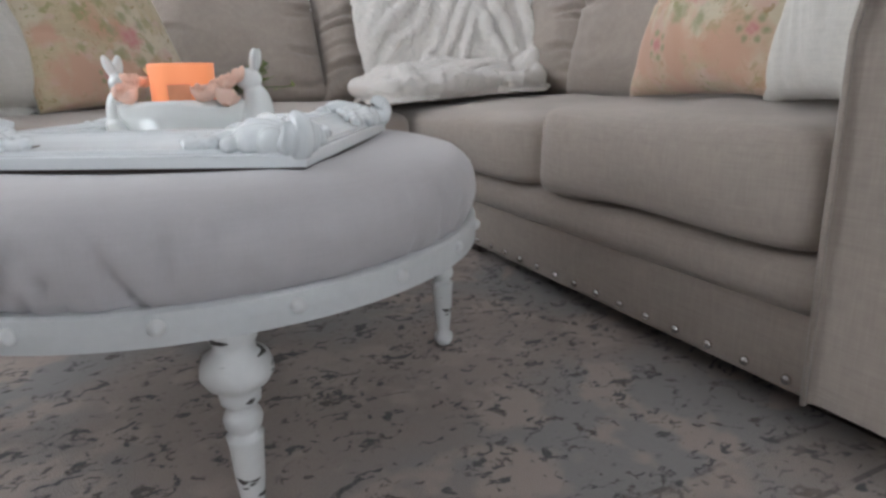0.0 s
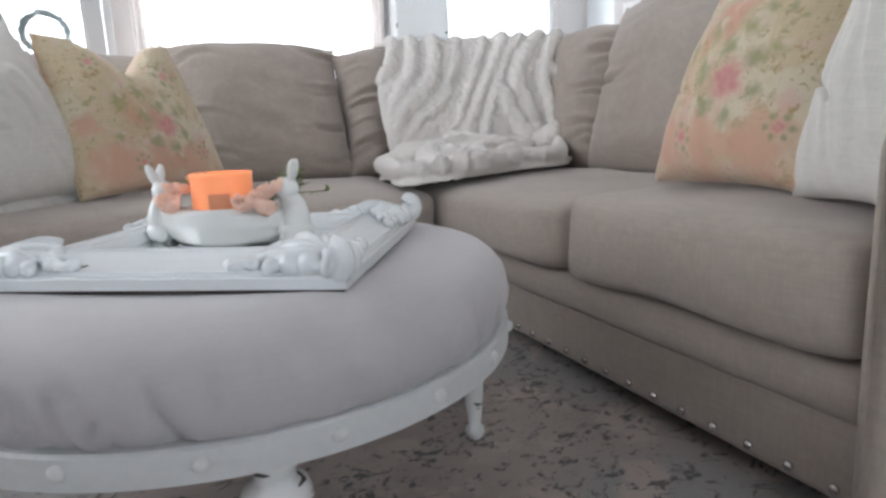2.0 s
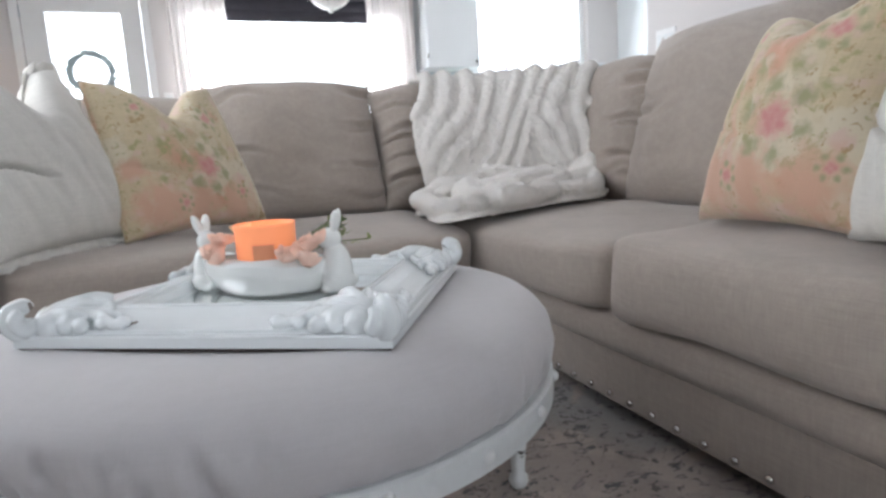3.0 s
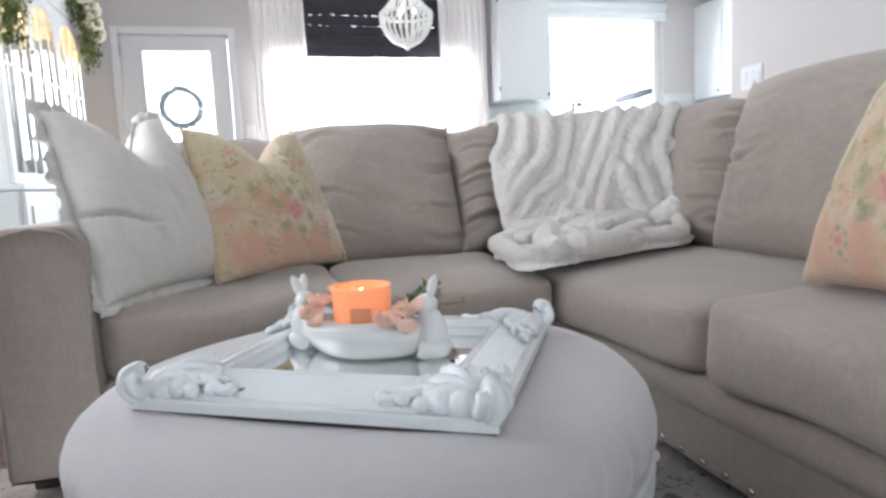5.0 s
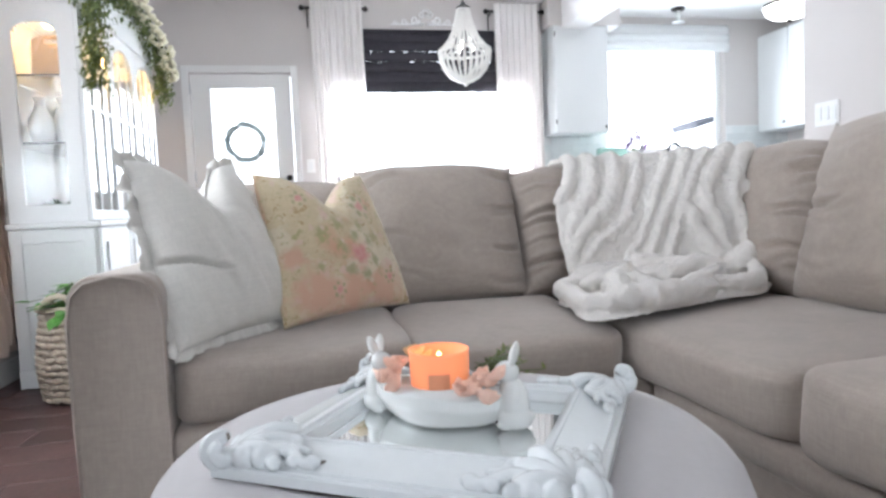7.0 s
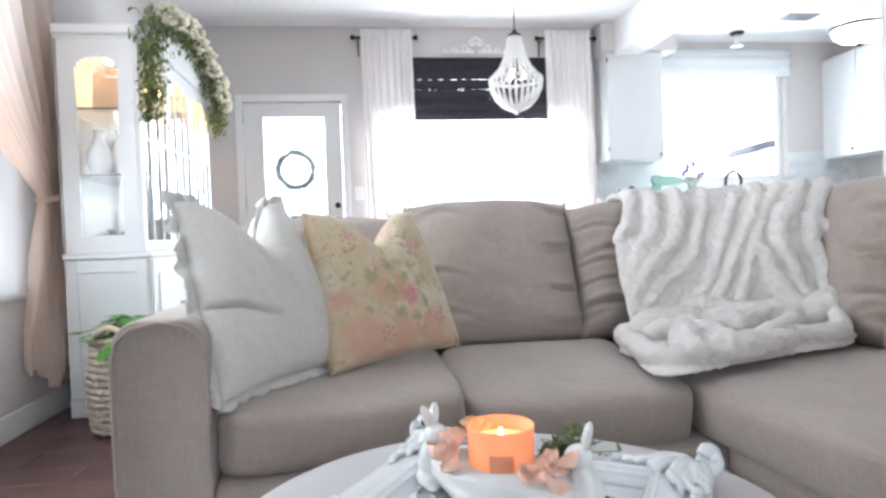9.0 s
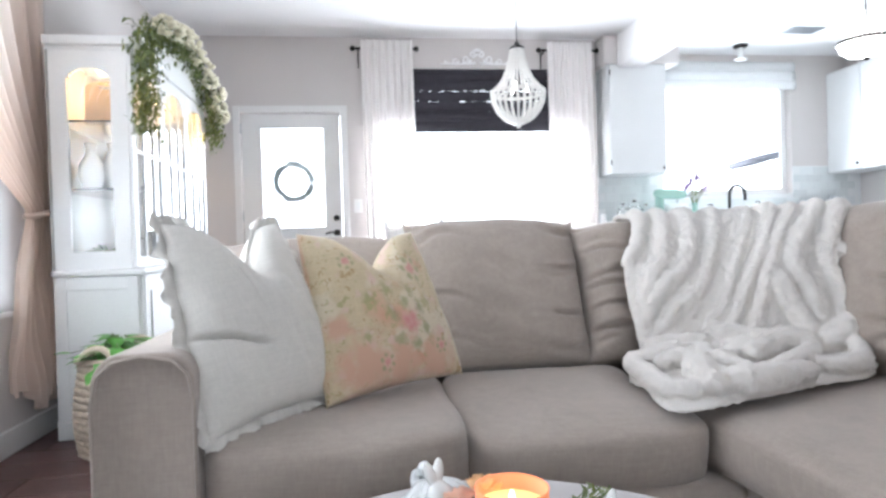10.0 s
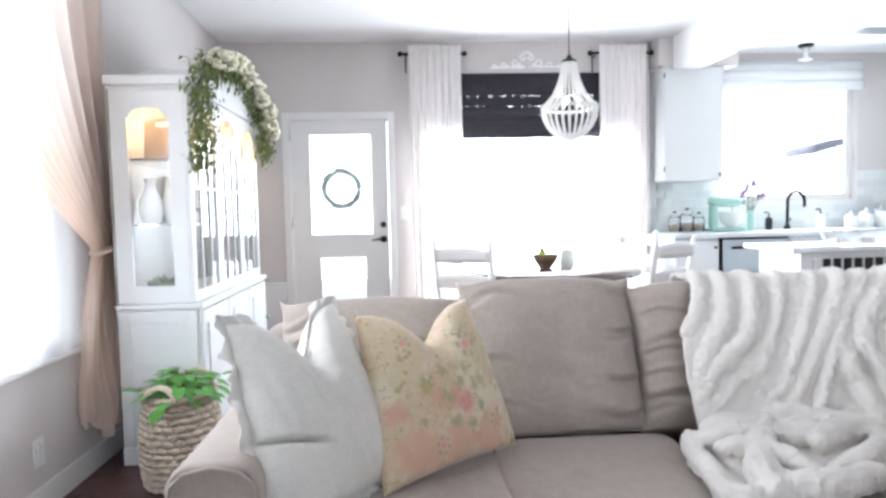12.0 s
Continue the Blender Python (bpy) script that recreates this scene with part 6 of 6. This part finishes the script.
wall_cabinet("wall_cabinet", 3.32, 3.862, -0.13, 0.17, 1.44, 2.43, 1, "y", "white single-door kitchen wall cabinet with black hinges")
wall_cabinet("wall_cabinet", 5.74, 6.08, -1.55, 0.17, 1.44, 2.43, 4, "x", "white row of kitchen wall cabinets")


def base_cabinet(x0, x1, label):
    c = thing("base_cabinet", label, "cabinet", group="kitchen base cabinets")
    part("body", box(x0, x1, -0.42, 0.17, 0.001, KC - 0.041, 0.002), M_CAB, c, smooth=False)
    d = part("door", box(x0 + 0.005, x1 - 0.005, -0.44, -0.421, 0.12, KC - 0.06, 0.004), M_CAB, c, smooth=False)
    part("knob", ball((x1 - 0.04, -0.452, KC - 0.12), 0.012), M_BLACK, d)
    for zz in (0.2, KC - 0.16):
        part("hinge", box(x0 + 0.001, x0 + 0.012, -0.446, -0.4405, zz, zz + 0.05, 0.002), M_BLACK, d, smooth=False)


for x0, x1 in ((3.30, 3.68), (4.30, 4.78), (4.785, 5.26), (5.265, 5.73)):
    base_cabinet(x0, x1, "white kitchen base cabinet under the counter")
d = thing("dishwasher", "stainless dishwasher with a dark frame", "dishwasher")
part("body", box(3.69, 4.29, -0.425, 0.17, 0.001, KC - 0.041), M_BLACK, d, smooth=False)
part("door", box(3.705, 4.275, -0.452, -0.426, 0.10, KC - 0.06, 0.004), M_STEEL, d, smooth=False)
part("handle", tube([(3.76, -0.485, 0.86), (4.22, -0.485, 0.86)], 0.010, 8), M_BLACK, d)
bm = box(3.28, 6.08, -0.47, 0.17, KC - 0.04, KC, 0.005)
solo("worktop", bm, M_COUNTER, "pale stone worktop with a rounded edge", "worktop", smooth=False)
bs = thing("backsplash", "white tiled backsplash above the worktop", "backsplash", kind="structure")
tile_me = mesh_of("tile", box(-0.0735, 0.0735, -0.006, 0.0, -0.0355, 0.0355, 0.002, 1), mat("white_glazed_tile", (0.72, 0.75, 0.75), 0.15, 0, 0.03, 6, 60, 0.0, 0.5, 0, 0.06), smooth=False)
bm = box(3.30, 6.08, 0.1655, 0.1695, KC + 0.001, 1.255)
box(3.30, 3.975, 0.1655, 0.1695, 1.255, 1.52, bm=bm)
box(5.335, 6.08, 0.1655, 0.1695, 1.255, 1.52, bm=bm)
part("grout", bm, M_CAB, bs, smooth=False)
for r in range(7):
    for k in range(18):
        x = 3.385 + k * 0.15 + (0.075 if r % 2 else 0)
        z = KC + 0.04 + r * 0.0745
        if x > 6.0 or (3.905 < x < 5.41 and z > 1.215):
            continue
        o = new("tile", tile_me)
        o.parent, o.matrix_basis = bs, pose(x, 0.166, z)

sh = thing("roman_shade", "white cloth roman shade drawn up over the kitchen window", "window shade")
for k in range(3):
    z1 = 2.545 - 0.09 * k
    def f(u, v, z1=z1, k=k):
        return Vector((3.90 + 1.46 * u, 0.150 - 0.02 * math.sin(v * math.pi) - 0.006 * k + 0.003 * noise.noise(Vector((u * 8, v * 2, k))), z1 - 0.095 * v))
    o = part("fold", sheet(f, 30, 8), M_SHADE, sh)
    so = o.modifiers.new("thickness", "SOLIDIFY")
    so.thickness = 0.002

# stand mixer
mx_ = thing("stand_mixer", "mint green stand mixer with a white bowl", "mixer", (3.90, -0.10, KC))
bm = box(-0.15, 0.15, -0.09, 0.09, 0.001, 0.03, 0.012, 3)
box(-0.14, -0.07, -0.04, 0.04, 0.02, 0.24, 0.03, 4, bm)
part("stand", bm, M_MINT, mx_)
part("head", cushion(0.29, 0.10, 0.085, 0.15, 4.0, 2, 12), M_MINT, mx_, at=pose(0.0, 0, 0.265, 0, 4, 0))
part("hub", lathe([(0.03, 0), (0.032, 0.02), (0.02, 0.028)], 20), M_STEEL, mx_, at=pose(0.165, 0, 0.265, 0, 90, 0))
part("beater", tube([(0.07, 0, 0.22), (0.07, 0, 0.12)], 0.008, 8), M_STEEL, mx_)
part("mixing_bowl", lathe([(0.05, 0.032), (0.055, 0.045), (0.10, 0.09), (0.115, 0.17), (0.12, 0.175), (0.108, 0.17), (0.09, 0.09), (0.001, 0.05)], 32, close=False), M_CERAMIC, mx_, "white mixing bowl", at=pose(0.07, 0, 0))

for x, s in ((3.42, 1.0), (3.53, 1.15), (3.64, 0.95)):
    j = thing("glass_jar", "clear glass storage jar with a lid on the worktop", "jar", (x, -0.15, KC), "jars on the worktop")
    part("jar", lathe([(0.045 * s, 0.001), (0.05 * s, 0.01), (0.05 * s, 0.12 * s), (0.04 * s, 0.135 * s), (0.036 * s, 0.135 * s), (0.045 * s, 0.118 * s), (0.045 * s, 0.012), (0.001, 0.01)], 24, close=False), M_GLASS, j)
    part("lid", lathe([(0.043 * s, 0.136 * s), (0.043 * s, 0.155 * s), (0.02 * s, 0.162 * s), (0.015 * s, 0.185 * s), (0.001, 0.188 * s)], 20), M_GLASS, j)
    part("contents", lathe([(0.043 * s, 0.013), (0.043 * s, 0.06 * s)], 18), M_BASKET, j, "dry brown goods")

crockery("flower_vase", [(0.03, 0.0), (0.034, 0.01), (0.03, 0.09), (0.022, 0.14), (0.03, 0.18), (0.026, 0.18), (0.018, 0.14), (0.001, 0.1)], 4.17, -0.05, KC, "pale green glass vase on the worktop", 1.0, M_MINT)
fl = thing("flower_bunch", "small bunch of lilac flowers in the vase", "flowers", (4.17, -0.05, KC))
rnd = random.Random(8)
st = bmesh.new()
for k in range(9):
    e = Vector((rnd.uniform(-0.12, 0.12), rnd.uniform(-0.05, 0.05), rnd.uniform(0.30, 0.45)))
    tube([(0, 0, 0.12), (e.x * 0.4, e.y * 0.4, 0.22), e], 0.003, 5, st)
    for q in range(3):
        leaf(st, (e.x * 0.6, e.y * 0.6, 0.25 + q * 0.02), (rnd.uniform(-1, 1), rnd.uniform(-1, 1), 0.2), (0, 0, 1), 0.07, 0.02)
    b = bmesh.new()
    for q in range(16):
        ball(e + Vector((rnd.gauss(0, 0.012), rnd.gauss(0, 0.012), rnd.uniform(-0.04, 0.03))), 0.010, b, 1)
    part("bloom", b, M_LILAC, fl, "lilac bloom")
part("stems", st, M_LEAF, fl)

fc = thing("kitchen_faucet", "black gooseneck kitchen faucet", "faucet", (4.58, 0.05, KC))
pts = [(0, 0, 0.001), (0, 0, 0.20)] + [(0.075 - 0.075 * math.cos(a * math.pi / 8), -0.02 * a / 8, 0.26 + 0.085 * math.sin(a * math.pi / 8)) for a in range(9)] + [(0.15, -0.02, 0.20)]
part("spout", tube(pts, 0.014, 10), M_BLACK, fc)
part("base", lathe([(0.03, 0.0005), (0.03, 0.02), (0.018, 0.05)], 20), M_BLACK, fc)
part("lever", tube([(0.0, -0.015, 0.07), (-0.01, -0.07, 0.10)], 0.007, 8), M_BLACK, fc)
for x, s in ((4.36, 0.9), (4.85, 1.0)):
    b = thing("soap_dispenser", "soap bottle with a black pump beside the sink", "soap dispenser", (x, -0.02, KC), "soap dispensers")
    part("bottle", lathe([(0.032 * s, 0.0005), (0.034 * s, 0.006), (0.034 * s, 0.11 * s), (0.012 * s, 0.13 * s)], 20), M_CERAMIC if s == 1.0 else M_BLACK, b)
    part("pump", tube([(0, 0, 0.13 * s), (0, 0, 0.175 * s), (-0.012, 0, 0.182 * s), (-0.045, 0, 0.176 * s)], 0.006, 8), M_BLACK, b)
for x, s in ((5.14, 0.9), (5.29, 1.05), (5.44, 1.2), (5.60, 1.3)):
    c = thing("canister", "white ceramic canister with a dark lid on the worktop", "canister", (x, -0.03, KC), "canisters on the worktop")
    part("jar", lathe([(0.055 * s, 0.0005), (0.058 * s, 0.006), (0.058 * s, 0.12 * s), (0.054 * s, 0.125 * s)], 24), M_CERAMIC, c)
    part("lid", lathe([(0.058 * s, 0.126 * s), (0.058 * s, 0.136 * s), (0.02 * s, 0.145 * s), (0.012 * s, 0.15 * s), (0.016 * s, 0.17 * s), (0.001, 0.175 * s)], 20), M_STEEL, c)

isl = thing("kitchen_island", "white kitchen island with slatted dark end and pale top", "island")
part("body", box(3.72, 5.2, -1.45, -0.95, 0.001, 0.885, 0.004), M_CAB, isl, smooth=False)
part("island_top", box(3.62, 5.26, -1.52, -0.90, 0.886, 0.925, 0.006), M_COUNTER, isl, smooth=False)
for k in range(9):
    part("slat", box(3.80 + k * 0.075, 3.85 + k * 0.075, -1.462, -1.4505, 0.12, 0.84, 0.003), M_BLACK if k else M_CAB, isl, smooth=False)
gb = thing("glass_tray", "clear ribbed glass serving tray on the island", "tray", (4.35, -1.2, 0.9255))
def f(u, v):
    a = u * 2 * math.pi
    return Vector(((0.26 + 0.05 * v) * math.cos(a), (0.14 + 0.04 * v) * math.sin(a), 0.002 + 0.085 * v))
part("dish", sheet(f, 40, 6, loop=True), M_GLASS, gb)

# pendant over the sink and beaded lamp over the island
p = thing("sink_pendant", "white glass pendant over the kitchen sink", "lamp", (4.62, -0.12, 2.62))
part("canopy", lathe([(0.065, -0.001), (0.06, -0.02), (0.01, -0.028)], 24), M_BLACK, p)
part("rod", tube([(0, 0, -0.02), (0, 0, -0.12)], 0.022, 12), M_CERAMIC, p)
part("shade", lathe([(0.02, -0.12), (0.06, -0.128), (0.062, -0.134), (0.02, -0.136)], 28), M_CERAMIC, p)
lamp = thing("beaded_ceiling_lamp", "beaded ceiling lamp with a white glass bowl", "lamp", (4.68, -1.5, 2.21))
part("canopy", lathe([(0.06, 0.409), (0.055, 0.39), (0.02, 0.37)], 24), M_BLACK, lamp)
part("rod", tube([(0, 0, 0.18), (0, 0, 0.38)], 0.006, 8), M_BLACK, lamp)
part("hoop", tube([(0.185 * math.cos(k * math.pi / 24), 0.185 * math.sin(k * math.pi / 24), 0.0) for k in range(49)], 0.011, 8), M_BLACK, lamp, "dark metal hoop")
part("bowl", lathe([(0.18, -0.005), (0.165, -0.05), (0.12, -0.088), (0.05, -0.105), (0.001, -0.108)], 36, close=False), M_LAMP_GLOW, lamp, "glowing white glass bowl")
part("finial", ball((0, 0, -0.118), (0.022, 0.022, 0.014)), M_BLACK, lamp)
me = strand_mesh([(0.03, 0, 0.22), (0.045, 0, 0.15), (0.09, 0, 0.07), (0.182, 0, 0.005)], 0.006, 0.009, 16)
for k in range(16):
    o = new("bead_strand", me)
    o.parent, o.matrix_basis = lamp, pose(0, 0, 0, 0, 0, 22.5 * k)

v = thing("ceiling_vent", "grey slatted ceiling vent", "vent", (4.92, -0.55, 2.62))
part("frame", box(-0.16, 0.16, -0.09, 0.09, -0.008, -0.0005, 0.003), M_STEEL, v, smooth=False)
for k in range(6):
    part("slat", box(-0.14, 0.14, -0.075 + k * 0.026, -0.060 + k * 0.026, -0.014, -0.0085, 0.001), M_STEEL, v, smooth=False)


# ---- switches and outlets ----
def plate(name, m, w, h, gangs, label):
    p = thing(name, label, name.replace("_", " "))
    p.matrix_basis = m
    part("plate", box(-w / 2, w / 2, -0.006, -0.0005, -h / 2, h / 2, 0.003), M_TRIM, p, smooth=False)
    for k in range(gangs):
        x = (k - (gangs - 1) / 2) * 0.046
        if name == "light_switch":
            part("rocker", box(x - 0.016, x + 0.016, -0.010, -0.0062, -0.033, 0.033, 0.002), M_CAB, p, smooth=False)
        else:
            for z in (-0.02, 0.02):
                s = part("socket", lathe([(0.016, 0), (0.016, 0.003), (0.001, 0.0035)], 16), M_CAB, p, at=pose(x, -0.006, z, 90))


plate("light_switch", pose(WALL_R, -3.01, 1.170, 0, 0, -90), 0.15, 0.12, 3, "white triple light switch on the wall")
plate("light_switch", pose(1.045, 0, 1.21), 0.075, 0.12, 1, "white light switch beside the door")
plate("wall_outlet", pose(WALL_L, -2.89, 0.26, 0, 0, 90), 0.075, 0.12, 1, "white wall outlet under the side window")

# outside: a garden awning seen through the kitchen window
n = thing("garden_awning", "grey curved garden awning on thin white posts", "awning", (8.50, 5.2, -0.2))
bm = sheet(lambda u, v: Vector((-0.45 + 0.95 * u, -0.4 + 0.8 * v, 2.38 + 0.20 * math.sin(u * 1.45))), 12, 3)
aw = part("canopy", bm, M_GREY_ROOF, n)
so = aw.modifiers.new("thickness", "SOLIDIFY")
so.thickness = 0.12
for px in (-0.4, 0.45):
    part("post", tube([(px, 0.3, 0.001), (px, 0.3, 2.36 if px < 0 else 2.52)], 0.02, 8), M_TRIM, n)

# ---- floor tiles ----
fl_ob = bpy.data.objects["floor"]
TW, TL = 0.180, 0.60
tile_near = {}
rest = []
for r in range(46):
    y = -0.02 - TW / 2 - r * TW
    far = 6.06 if y > -2.76 else WALL_R - 0.005
    for k in range(13):
        x0 = WALL_L - 0.6 + k * TL + (r * 0.4 % 1) * TL
        a0, a1 = max(x0, WALL_L + 0.005), min(x0 + TL, far)
        if a1 - a0 < 0.05:
            continue
        if a0 < 0.6 and y > -5.0:
            size = round(a1 - a0, 3)
            if size not in tile_near:
                tile_near[size] = mesh_of("floor_tile", box(-size / 2 + 0.002, size / 2 - 0.002, -TW / 2 + 0.002, TW / 2 - 0.002, -0.0119, -0.0035, 0.0015, 1), M_TILE, smooth=False)
            o = new("floor_tile", tile_near[size])
            o.parent, o.matrix_basis = fl_ob, pose((a0 + a1) / 2, y, 0)
        else:
            rest.append((a0 + 0.002, a1 - 0.002, y))
vs, fs = [], []
for a0, a1, y in rest:
    b = len(vs)
    for z in (-0.0119, -0.0035):
        vs += [(a0, y - TW / 2 + 0.002, z), (a1, y - TW / 2 + 0.002, z), (a1, y + TW / 2 - 0.002, z), (a0, y + TW / 2 - 0.002, z)]
    fs += [(b + 4, b + 5, b + 6, b + 7)] + [(b + i, b + (i + 1) % 4, b + 4 + (i + 1) % 4, b + 4 + i) for i in range(4)]
me = bpy.data.meshes.new("floor_tiles")
me.from_pydata(vs, [], fs)
me.materials.append(M_TILE)
o = new("floor_tiles", me)
o.parent = fl_ob
tagged(o, "brown plank tiles", kind="stuff")
